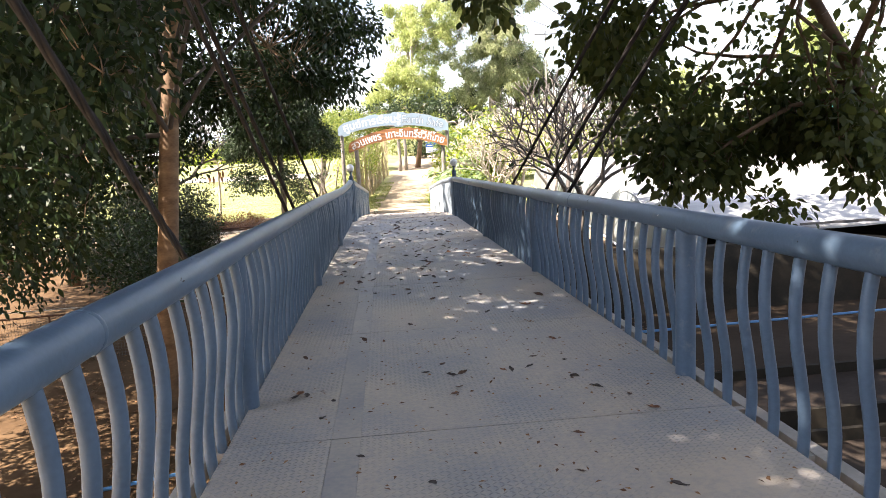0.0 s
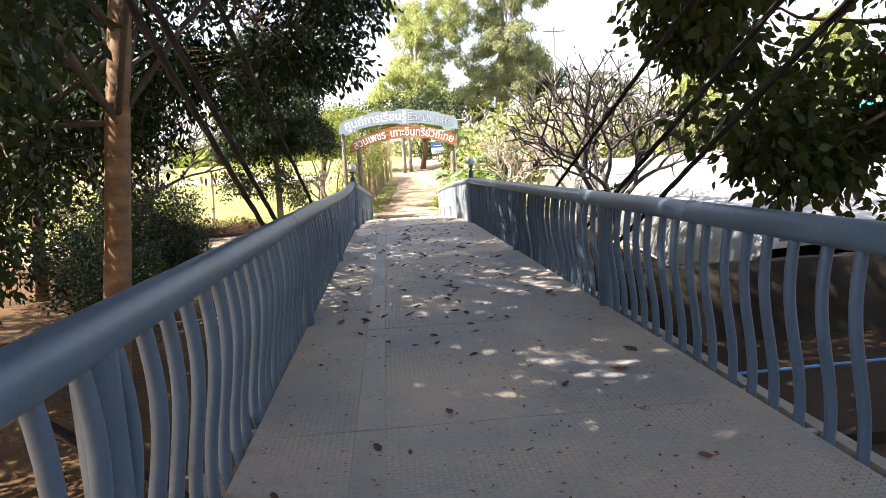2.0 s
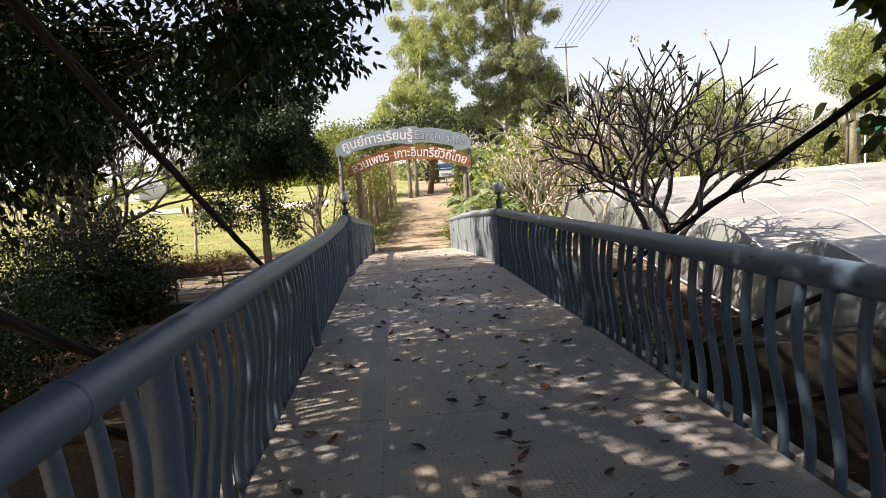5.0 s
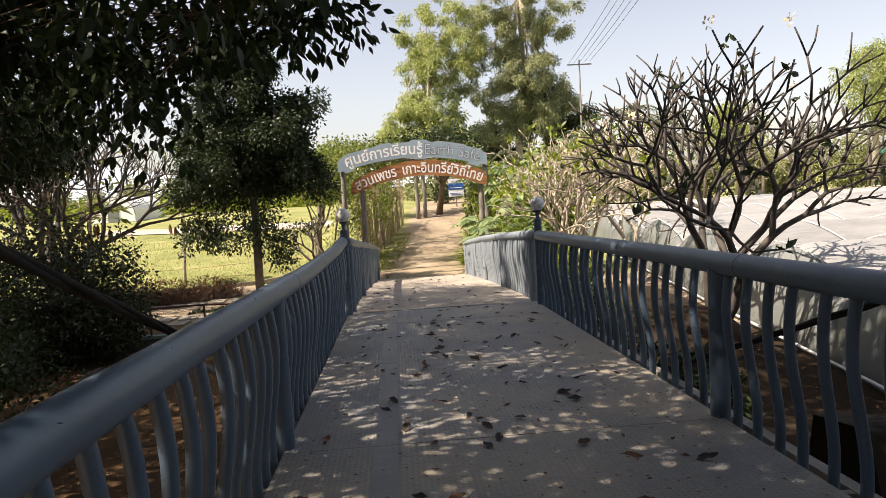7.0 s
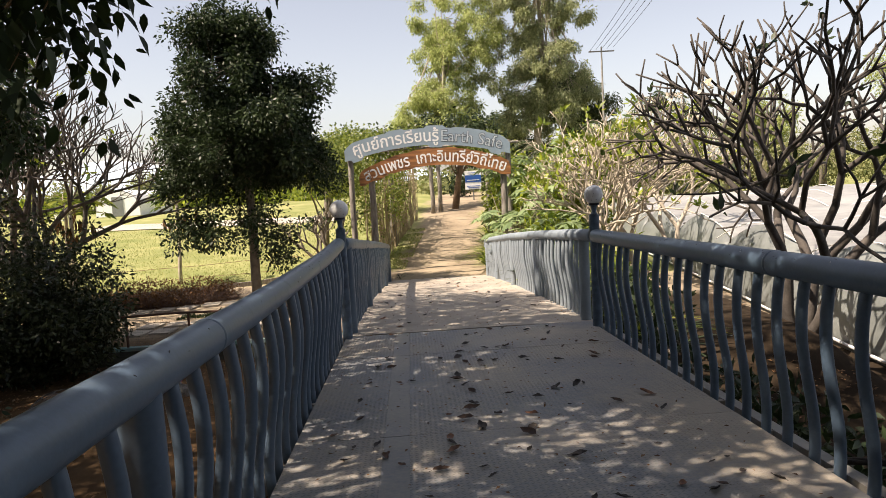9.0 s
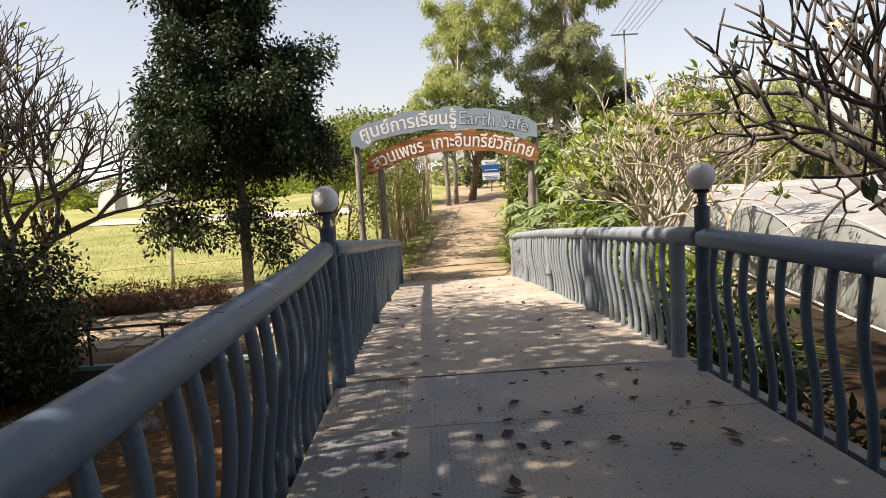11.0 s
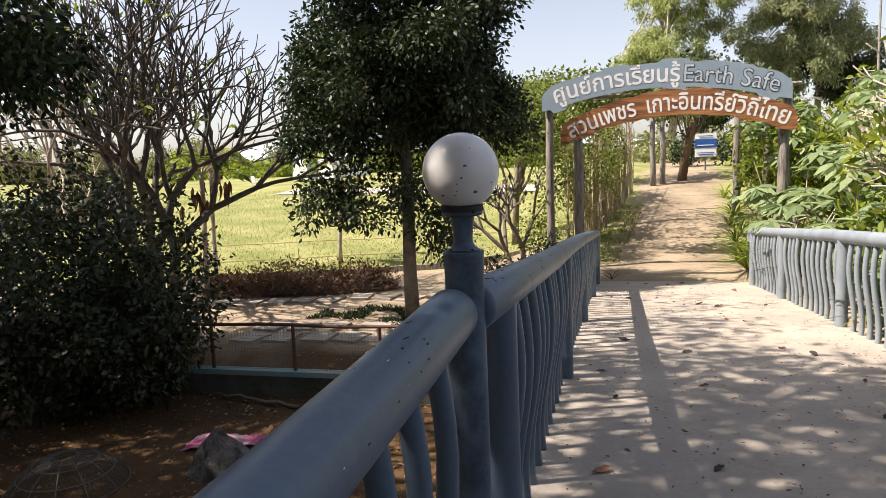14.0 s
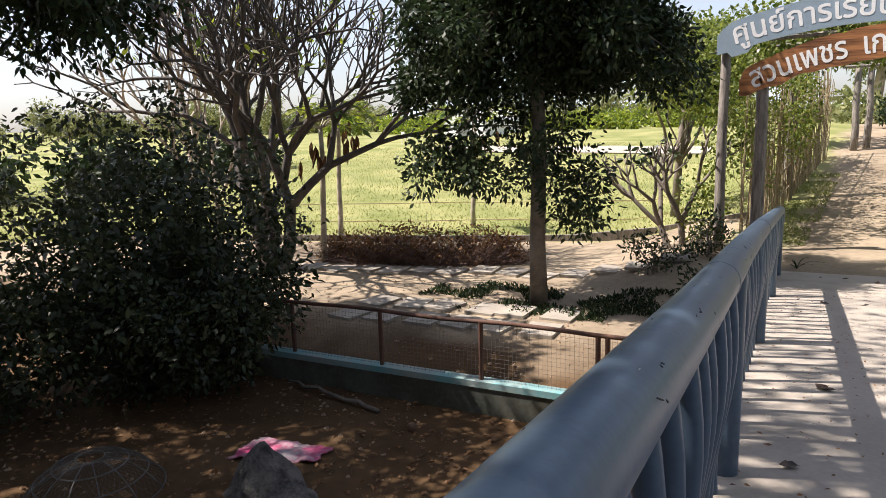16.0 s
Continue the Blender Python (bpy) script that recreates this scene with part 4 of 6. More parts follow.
# ---- the planted side ----
bare_tree("frangipani_tree", "large bare frangipani with blunt forked branches, shade in its bark colour", (5.9, 21.6, -2.2), 4, 1.42, M_BARK_SHADE, 6, 0.115, 38, (0.08, -0.2), (L_MANGO, 0.05, 5, 0.18, 0.4), stems=3, ratio=0.85, seed=21, up=0.16, keep=0.76, blooms=0.02)
bare_tree("frangipani_tree", "pale frangipani with lime-green leaf tips beside the ramp", (5.6, 29.6, -2.1), 4, 1.2, M_BARK_L, 5, 0.085, 38, (-0.05, 0), (L_LIME, 0.26, 8, 0.2, 0.3), stems=3, ratio=0.84, seed=33, up=0.25, keep=0.77, blooms=0.07)
bare_tree("frangipani_tree", "pale frangipani with lime-green leaf tips beside the ramp", (7.6, 31.0, -2.1), 4, 1.35, M_BARK_L, 5, 0.09, 36, (0, 0), (L_LIME, 0.26, 8, 0.2, 0.3), stems=2, ratio=0.84, seed=35, up=0.25, keep=0.77, blooms=0.07)
bare_tree("frangipani_tree", "pale frangipani with lime-green leaf tips beside the ramp", (3.9, 26.4, -1.6), 4, 1.0, M_BARK_L, 6, 0.06, 38, (0.1, 0), (L_LIME, 0.26, 8, 0.2, 0.3), stems=4, ratio=0.84, seed=41, up=0.22, keep=0.77, blooms=0.07)
shrub("lime_shrub", "bright lime-green shrub beside the ramp railing", [(3.2, 27.6, -0.8, 1.0, 1.8, 1.0, 150), (3.0, 25.2, -1.0, 0.9, 1.2, 0.8, 100), (2.9, 22.6, -1.2, 0.8, 1.2, 0.8, 90), (4.2, 30.4, 0.0, 1.0, 1.2, 1.3, 150)], L_LIME, 14, 0.25, 0.19, 0.35, 0.15, 16)
shrub("green_bush", "dark green leafy bush beside the bridge end", [(2.8, 16.6, -1.7, 0.8, 1.9, 0.75, 110), (2.7, 20.2, -1.1, 0.7, 1.6, 0.7, 90)], L_MANGO, 16, 0.22, 0.14, 0.35, 0.1, 12)
shrub("lime_shrub", "bright lime-green hedge by the sign", [(4.2, 33.2, 0.2, 1.6, 1.6, 1.5, 200), (6.2, 35.5, 1.0, 2.2, 2.0, 1.8, 240), (3.2, 35.5, 0.6, 0.9, 1.5, 1.5, 90)], L_LIME, 16, 0.3, 0.18, 0.4, 0.15, 16)


def lobed_leaf_plant(x, y, z, n, h):
    """Papaya-like: long stalks, each with a many-fingered leaf."""
    pl = thing("lobed_leaf_plant", "grey-green plant with large deeply lobed leaves", "plant", "plants along the ramp")
    st = Geo()
    b, w, s = [], [], []
    zb = ground_z(x, y)
    for k in range(n):
        a, e = random.uniform(0, 6.28), random.uniform(0.2, 1.1)
        L = h * random.uniform(0.6, 1.1)
        top = Vector((x + L * math.cos(a) * math.cos(e), y + L * math.sin(a) * math.cos(e), z + L * math.sin(e)))
        st.tube(bend((x, y, zb if k < 2 else z - 0.1), top, 0.05, 0.03, 4), [0.02, 0.016, 0.013, 0.01, 0.007], 5)
        face = (top - Vector((x, y, z))).normalized()
        ax = Vector((face.x, face.y, -0.25)).normalized()
        sd = ax.cross(Vector((0, 0, 1))).normalized()
        for f in range(9):
            t = radians(-140 + 35 * f)
            b.append(tuple(top))
            w.append(tuple(ax * math.cos(t) + sd * math.sin(t) + Vector((0, 0, -0.2))))
            s.append(random.uniform(0.3, 0.5))
    part("stalk_mass", st, M_BARK_L, pl)["kind"] = "stuff"
    part("leaves", leaf_mesh("leaves", np.array(b), np.array(w), np.array(s), 0.34, L_GREY, OVAL, (0, 0, 1)), None, pl)["kind"] = "stuff"


for x, y, z, n, h in ((2.6, 29.6, -0.75, 10, 0.9), (2.9, 31.8, -0.5, 12, 1.0), (3.4, 30.4, 0.1, 11, 0.9), (2.5, 27.9, -0.9, 9, 0.8), (2.6, 25.8, -0.9, 9, 0.8), (4.0, 29.2, 0.5, 11, 1.0), (5.2, 33.4, 1.6, 12, 1.1), (4.4, 31.8, 0.9, 12, 1.0), (3.2, 33.0, 0.2, 10, 0.9), (2.35, 30.9, -0.6, 11, 0.9), (3.0, 28.8, -0.3, 12, 0.9), (3.3, 27.0, -0.4, 11, 0.8), (2.9, 33.8, 0.9, 12, 1.0)):
    lobed_leaf_plant(x, y, z, n, h)


def strap_plant(x, y, n, L, leaf, wide=0.06, label="clump of strap-leaved lilies beside the ramp"):
    pl = thing("strap_lily", label, "plant", "lilies along the ramp")
    q = Geo()
    zb = ground_z(x, y) if not (-1.4 < x < 1.7 and y < 31.6) else deck_z(y)
    for k in range(n):
        a, e, l = random.uniform(0, 6.28), random.uniform(0.7, 1.4), L * random.uniform(0.6, 1.1)
        o = Vector((math.cos(a), math.sin(a), 0))
        sd = Vector((-o.y, o.x, 0)) * wide / 2
        vs, m = [], 6
        for i in range(m + 1):
            t = i / m
            p = Vector((x, y, zb)) + o * (l * t * math.cos(e) + 0.25 * l * t * t) + Vector((0, 0, l * (math.sin(e) * t - 0.55 * t * t)))
            wd = (1 - t ** 2.5) * (0.6 + 0.8 * t if t < 0.5 else 1)
            vs += [p - sd * wd, p + sd * wd + Vector((0, 0, 0.004))]
        q.add(vs, [(2 * i, 2 * i + 1, 2 * i + 3, 2 * i + 2) for i in range(m)])
    part("leaves", q, leaf, pl)["kind"] = "stuff"


for k in range(22):
    strap_plant(2.05 + 0.9 * random.random(), 18.3 + 0.6 * k + random.uniform(-.2, .2), 24, 1.2 + 0.35 * random.random(), L_LIME if k % 3 == 0 else L_MANGO)
strap_plant(2.0, 31.2, 34, 1.3, L_LIME, 0.06)
strap_plant(1.85, 32.0, 40, 1.5, L_LIME, 0.06)
strap_plant(2.2, 33.0, 40, 1.7, L_LIME, 0.06)
strap_plant(2.5, 32.3, 40, 1.8, L_LIME, 0.06)
strap_plant(-0.95, 31.7, 14, 0.5, L_MANGO, 0.02, "small leafy weed at the foot of the ramp railing")

for k in range(9):
    yy = 33.8 + 1.15 * k
    strap_plant(path_x(yy) + 1.55 + 0.5 * random.random(), yy, 24, 1.0 + 0.3 * random.random(), L_LIME, 0.05, "clump of strap-leaved lilies beside the dirt path")
shrub("lime_shrub", "leafy lime-green bushes along the dirt path", [(3.9, 38.0, 0.2, 1.0, 3.2, 1.4, 200), (4.6, 44.0, 0.8, 1.2, 3.0, 1.4, 160)], L_LIME, 15, 0.3, 0.18, 0.4, 0.15, 14)

# ---- far trees ----
FAR = dict(bark=M_BARK_L, ratio=0.3, droop=0.9, shape=KITE)


leafy_tree("acacia_tree", "tall airy yellow-green acacia beyond the arch", [(3.2, 71, -0.4), (3.6, 71, 4), (3.0, 71, 9), (3.4, 71, 14)], [0.34, 0.28, 0.18, 0.08],
           lobes(2.4, 70, 6.2, 4.6, 3, 3.4, 120, 0.5, 10) + lobes(4.6, 71, 13.2, 4.2, 3, 4.8, 95, 0.5, 9), L_ACACIA, per=30, spread=0.5, size=0.27, limbs=34, gap=0.44, limb_r=0.1, freq=0.8, **FAR)
leafy_tree("acacia_tree", "tall airy olive-green acacia beyond the arch", [(11.4, 73, -0.4), (11.4, 73, 5), (12.2, 73, 11), (12.0, 73, 18)], [0.4, 0.32, 0.22, 0.1],
           lobes(11.6, 72, 9.0, 5.8, 3, 5.0, 130, 0.55, 10) + lobes(11.8, 72, 16.5, 6.0, 3, 5.0, 110, 0.5, 9), L_OLIVE, per=30, spread=0.5, size=0.27, limbs=40, gap=0.44, limb_r=0.11, freq=0.8, **FAR)
leafy_tree("casuarina_tree", "dark feathery tree behind the acacias", [(15, 78, -0.4), (15, 78, 7), (15.4, 78, 12)], [0.3, 0.2, 0.08],
           lobes(15.0, 77, 7.4, 4.5, 2, 4.0, 26, 1.2, 30) + lobes(8.5, 77, 4.5, 4.5, 2, 2.2, 16, 1.1, 30), L_PALM, per=24, spread=0.6, size=0.36, limbs=20, gap=0.4, limb_r=0.09, freq=0.5, **FAR)


def palm(x, y, zb, h, fr=18, L=2.6, label="dark feathery palm among the far trees", leaf=None):
    pl = thing("palm_tree", label, "palm tree", "far palms")
    top = Vector((x, y, zb + h))
    part("trunk", Geo().tube([(x, y, zb), (x + 0.1, y, zb + h * 0.5), top], [0.2, 0.17, 0.14], 8), M_BARK_G, pl, smooth=True)
    ribs, b, w, s = Geo(), [], [], []
    for k in range(fr):
        a, e = 6.28 * k / fr + random.uniform(-.2, .2), random.uniform(-0.1, 1.2)
        o = Vector((math.cos(a), math.sin(a), 0))
        pts = [top + o * (L * t * (0.5 + 0.5 * math.cos(e))) + Vector((0, 0, L * (math.sin(e) * t - 0.75 * t * t))) for t in np.linspace(0, 1, 8)]
        ribs.tube(pts, [0.03, 0.027, 0.024, 0.02, 0.017, 0.013, 0.009, 0.005], 4)
        for i in range(1, 8):
            for q in (0, 0.33, 0.66):
                p = pts[i - 1].lerp(pts[i], q)
                d = (pts[i] - pts[i - 1]).normalized()
                sd = Vector((-o.y, o.x, 0))
                for sg in (-1, 1):
                    b.append(tuple(p)), w.append(tuple(sd * sg + d * 0.6 + Vector((0, 0, -0.45)))), s.append(0.55 * L / 2.6 * random.uniform(0.7, 1.1))
    part("rib_mass", ribs, M_BARK_L, pl)["kind"] = "stuff"
    part("fronds", leaf_mesh("fronds", np.array(b), np.array(w), np.array(s), 0.13, leaf or L_PALM, KITE), None, pl)["kind"] = "stuff"


for x, y, h in ((17.5, 60, 7.2), (21, 62, 6.8), (14, 60, 5.6), (19.2, 58, 5.4), (9.5, 62, 4.5)):
    palm(x, y, -1.6, h, 20, 2.9)
for k in range(16):
    x = 26 + 2.9 * k + random.uniform(-1, 1)
    palm(x, 78 + random.uniform(-6, 8), -2.3, random.uniform(3.5, 6.5), 14, 2.4, "green palm in the far garden", L_FAR)


def tree_belt(label, x0, x1, y0, y1, n, zmin, zmax, seed, leaf=None, base=-2.6):
    """A belt of distant trees and bushes, too far to tell leaf from leaf."""
    r = np.random.default_rng(seed)
    cs, st = [], Geo()
    for k in range(n):
        t = (k + r.random()) / n
        x, y, h = x0 + (x1 - x0) * t, y0 + (y1 - y0) * t + r.uniform(-5, 5), r.uniform(zmin, zmax)
        st.tube([(x, y, base - 0.2), (x + r.uniform(-.4, .4), y, base + h * 0.7)], [0.14, 0.06], 5)
        m = int(16 + 7 * h)
        c = r.normal(size=(m, 3))
        c = c / np.linalg.norm(c, axis=1, keepdims=True) * (r.random((m, 1)) ** 0.4)
        cs.append(c * np.array([1.2 + 0.22 * h, 1.6, h * 0.48]) + np.array([x, y, base + h * 0.52]))
    cs = np.concatenate(cs)
    belt = thing("tree_belt", label, "trees", kind="stuff")
    part("trunks", st, M_BARK_L, belt)["kind"] = "stuff"
    b, w, s = spray(cs, 22, 0.75, 0.42, 0.4)
    part("crowns", leaf_mesh("crowns", b, w, s, 0.45, leaf or L_FAR, KITE), None, belt)["kind"] = "stuff"


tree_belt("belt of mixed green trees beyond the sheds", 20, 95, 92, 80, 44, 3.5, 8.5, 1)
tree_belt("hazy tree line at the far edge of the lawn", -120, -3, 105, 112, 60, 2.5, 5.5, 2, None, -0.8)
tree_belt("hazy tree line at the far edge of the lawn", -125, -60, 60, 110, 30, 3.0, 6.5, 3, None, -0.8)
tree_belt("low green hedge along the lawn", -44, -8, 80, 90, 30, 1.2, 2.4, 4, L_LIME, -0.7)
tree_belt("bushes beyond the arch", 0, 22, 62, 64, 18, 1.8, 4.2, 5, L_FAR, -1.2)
leafy_tree("acacia_tree", "tall yellow-green tree beyond the sheds", [(50, 78, -2.4), (50, 78, 4), (51, 78, 9)], [0.4, 0.3, 0.12],
           [(50, 78, 9.5, 4, 3, 4, 330), (52, 77, 6, 4, 3, 3, 250)], L_ACACIA, per=28, spread=0.7, size=0.4, limbs=16, gap=0.45, limb_r=0.1, freq=0.4, **FAR)
leafy_tree("acacia_tree", "tall yellow-green tree beyond the sheds", [(38, 84, -2.4), (38, 84, 3), (38, 84, 6)], [0.3, 0.2, 0.1],
           [(38, 84, 5.8, 3.5, 3, 3, 260)], L_ACACIA, per=28, spread=0.7, size=0.4, limbs=12, gap=0.45, limb_r=0.1, freq=0.4, **FAR)

# the first two belts are unseen, added behind and beside the walker against skylight
tree_belt("unseen dark trees added behind the start of the bridge to cut skylight", -24, 24, -16, -16, 32, 9, 14, 8, L_DARK, -2.7)
tree_belt("unseen trees added along the far side of the pens to cut skylight", -26, -19, -4, 20, 22, 5.0, 9.5, 9, L_DARK, -2.7)
tree_belt("low trees along the far side of the lawn", -34, -26, 22, 50, 14, 2.0, 3.6, 10, L_MANGO, -2.6)

hill = Geo()
hs = [(-900 + 30 * k, 1100, max(0.0, 62 * math.exp(-((k - 14) / 6.0) ** 2) + 40 * math.exp(-((k - 27) / 5.0) ** 2) + 5 * noise.noise((k * 0.4, 0, 0)))) for k in range(48)]
for i, (x, y, z) in enumerate(hs):
    hill.v += [(x, y, 0), (x, y + 60, z), (x, y + 500, 0)]
hill.f = [(3 * i + a, 3 * i + 3 + a, 3 * i + 4 + a, 3 * i + 1 + a) for i in range(len(hs) - 1) for a in (0, 1)]
# distance haze is put into the hills' pale blue colour
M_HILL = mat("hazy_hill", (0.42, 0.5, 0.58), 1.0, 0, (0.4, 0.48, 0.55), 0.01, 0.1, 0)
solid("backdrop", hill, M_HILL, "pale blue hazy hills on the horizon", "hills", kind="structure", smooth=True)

# ---- the arch with its two sign boards ----
def arc_z(x, mid, x0, half, fall):
    return mid - fall * ((x - x0) / half) ** 2


def sign_text(body, x0, x1, y, zbase, height, material, parent, name, bold=0.0, depth=0.002):
    """Raised letters set along a curve; zbase gives the foot of the letters at x."""
    cu = bpy.data.curves.new(name, "FONT")
    cu.body = body
    cu.extrude, cu.offset = depth, bold
    cu.resolution_u = 3
    ob = new("letters", cu)
    bpy.context.view_layer.update()
    me = bpy.data.meshes.new_from_object(ob.evaluated_get(bpy.context.evaluated_depsgraph_get()))
    bpy.data.objects.remove(ob)
    n = len(me.vertices)
    co = np.empty(n * 3)
    me.vertices.foreach_get("co", co)
    co = co.reshape(-1, 3)
    u0, u1 = co[:, 0].min(), co[:, 0].max()
    sx = (x1 - x0) / (u1 - u0)
    sz = height / 0.75
    out = np.empty_like(co)
    for i, (u, v, w) in enumerate(co):
        x = x0 + (u - u0) * sx
        e = 0.05
        slope = (zbase(x + e) - zbase(x - e)) / (2 * e)
        k = 1 / math.sqrt(1 + slope * slope)
        out[i] = (x - slope * k * v * sz, y - 0.003 - w, zbase(x) + k * v * sz)
    me.vertices.foreach_set("co", out.reshape(-1))
    me.materials.clear()
    me.materials.append(material)
    me.update()
    return part(name, me, None, parent)


def arc_board(x0, x1, top, bottom, y, thick, ends, material, ragged=0.0, n=60):
    q = Geo()
    for i in range(n + 1):
        x = x0 + (x1 - x0) * i / n
        t, b = top(x), bottom(x)
        if ragged:
            t += ragged * noise.noise((x * 3, 1, 0)) + ragged * 0.5 * noise.noise((x * 11, 2, 0))
            b += ragged * noise.noise((x * 3.3, 7, 0))
        e = min(i, n - i) / n
        if e < ends:
            k = (1 - e / ends)
            t -= 0.16 * k * k
            b += 0.04 * k
        q.v += [(x, y - thick / 2, t), (x, y - thick / 2, b), (x, y + thick / 2, b), (x, y + thick / 2, t)]
    for i in range(n):
        a = 4 * i
        q.f += [(a + k, a + (k + 1) % 4, a + 4 + (k + 1) % 4, a + 4 + k) for k in range(4)]
    q.f += [(0, 3, 2, 1), tuple(4 * n + k for k in range(4))]
    return q


YA = 32.75
arch = thing("arch_sign", "grey-blue arched sign board with white and outlined letters", "sign")
gtop = lambda x: arc_z(x, 2.78, 0.15, 2.6, 0.42) + (0.07 if 0.15 < x < 0.75 else 0) + (0.045 if -1.1 < x < -0.6 else 0) + (0.04 if 1.0 < x < 2.1 else 0)
gbot = lambda x: arc_z(x, 2.24, 0.15, 2.6, 0.42) - (0.08 if 0.2 < x < 0.62 else 0) - (0.1 if -2.3 < x < -1.95 or 2.2 < x < 2.5 else 0)
part("board", arc_board(-2.48, 2.82, gtop, gbot, YA, 0.06, 0.06, M_SIGN), M_SIGN, arch)
foot = lambda x: arc_z(x, 2.35, 0.15, 2.6, 0.42)
sign_text("ศูนย์การเรียนรู้", -2.16, 0.54, YA - 0.03, lambda x: foot(x) + 0.01, 0.38, M_WHITE, arch, "lettering", bold=0.014)
sign_text("Earth Safe", 0.607, 2.543, YA - 0.03, foot, 0.4, mat("letter_edge", (0.07, 0.085, 0.11), 0.6), arch, "letter_outline", bold=0.026)
sign_text("Earth Safe", 0.62, 2.53, YA - 0.033, foot, 0.4, mat("sign_letter", (0.56, 0.63, 0.68), 0.6), arch, "lettering", bold=-0.002)
for x, y, zt in ((-2.33, YA + 0.12, 2.28), (2.75, YA + 0.12, 2.28)):
    part("post", Geo().tube(bend((x, y, ground_z(x, y) - 0.1), (x, y, zt), 0, 0.02, 6), [0.1, 0.098, 0.095, 0.093, 0.09, 0.09, 0.088], 12), M_TIMBER, arch, "weathered round timber post", True)

YP = 31.35
plank = thing("wooden_sign", "curved rough plank sign with white letters", "sign")
ptop, pbot = (lambda x: arc_z(x, 2.07, 0.42, 2.3, 0.56)), (lambda x: arc_z(x, 1.56, 0.42, 2.3, 0.52))
part("board", arc_board(-1.97, 2.6, ptop, pbot, YP, 0.07, 0.02, M_SIGNWOOD, 0.05, 90), M_SIGNWOOD, plank, "varnished brown plank with wavy edges")
pf = lambda x: arc_z(x, 1.66, 0.42, 2.3, 0.54)
sign_text("สวนเพชร", -1.75, -0.42, YP - 0.035, pf, 0.35, M_WHITE, plank, "lettering", bold=0.014)
sign_text("เกาะอินทรีย์วิถีไทย", -0.2, 2.4, YP - 0.035, pf, 0.35, M_WHITE, plank, "lettering", bold=0.014)
for x, y, zt in ((-1.62, YP + 0.14, 1.4), (2.4, YP + 0.14, 1.5)):
    part("post", Geo().tube(bend((x, y, ground_z(x, y) - 0.1), (x, y, zt), 0, 0.02, 6), [0.11, 0.11, 0.105, 0.1, 0.1, 0.098, 0.095], 12), M_TIMBER, plank, "weathered round timber post", True)

# ---- trellis with climbing vine ----
L_VINE = leaf_mat("vine_leaves", (0.06, 0.1, 0.018), (0.24, 0.27, 0.06), 0.5, 0.38)
leafy_tree("garden_tree", "leafy green tree behind the vine trellis", [(-4.0, 38.5, -2.3), (-3.9, 38.5, -0.5), (-3.8, 38.4, 1.2)], [0.12, 0.1, 0.06],
           [(-3.4, 37.4, 1.9, 1.4, 3.6, 1.1, 300), (-2.9, 42.0, 2.6, 1.4, 3.4, 1.0, 260)], L_VINE, M_BARK_G, per=26, spread=0.38, size=0.115, ratio=0.55, droop=0.4, limbs=16)
trellis = thing("trellis", "bamboo stake trellis overgrown with climbing vine", "trellis")
tx = lambda y: -2.0 + (y - 33.3) * 0.16
for k in range(120):
    y = 33.4 + 11.6 * k / 120 + random.uniform(-.05, .05)
    x = tx(y) + random.uniform(-.06, .06)
    z = ground_z(x, y)
    part("stake", Geo().tube(bend((x, y, z - 0.1), (x + random.uniform(-.15, .15), y + random.uniform(-.15, .15), z + random.uniform(2.2, 3.4)), 0, 0.03, 3), [0.016, 0.014, 0.012, 0.009], 5), M_BAMBOO, trellis)
for h in (0.4, 0.95, 1.5, 2.1):
    part("rail", Geo().tube([(tx(y) + 0.03, y, ground_z(tx(y), y) + h) for y in np.linspace(33.4, 45, 12)], 0.015, 5), M_BAMBOO, trellis)
vs = clumps([(tx(34.5) - 0.1, 35.0, 0.6, 0.4, 2.0, 1.7, 90), (tx(39), 39.5, 0.9, 0.45, 4.5, 1.5, 170), (-2.6, 33.7, 1.2, 0.45, 0.6, 1.4, 40), (-2.7, 33.4, -0.6, 0.4, 0.5, 1.2, 40)], 0.35, 1.2)
b, w, s = spray(vs, 24, 0.3, 0.08, 0.5)
part("vine", leaf_mesh("vine", b, w, s, 0.6, L_VINE), None, trellis)["kind"] = "stuff"
runners = Geo()
for k in range(150):
    y = random.uniform(33.4, 44.8)
    z0 = ground_z(tx(y), y) + random.uniform(0.1, 2.0)
    runners.tube(bend((tx(y), y, z0), (tx(y) + random.uniform(-.2, .2), y + random.uniform(-.7, .7), z0 + random.uniform(0.2, 1.0)), -0.05, 0.09, 4), 0.006, 4, False)
part("vine_runner_mass", runners, M_BAMBOO, trellis)["kind"] = "stuff"
ps = clumps([(0.3, 34.6, 2.2, 2.9, 0.8, 0.45, 170), (0.6, 37.8, 2.4, 2.4, 3.0, 0.45, 190), (-1.0, 34.0, 2.6, 1.2, 0.4, 0.25, 40)], 0.3, 1.2)
b, w, s = spray(ps, 22, 0.3, 0.1, 0.4)
pergola = thing("pergola", "timber pergola roofed with leafy vine and pale flowers", "pergola")
for x, y in ((-1.2, 38.5), (0.7, 46.2), (1.1, 46.6), (2.9, 40.0), (3.0, 36.0)):
    part("post", Geo().tube(bend((x, y, ground_z(x, y) - 0.1), (x, y, 2.5), 0, 0.03, 4), [0.12, 0.115, 0.11, 0.105, 0.1], 9), M_TIMBER, pergola, smooth=True)
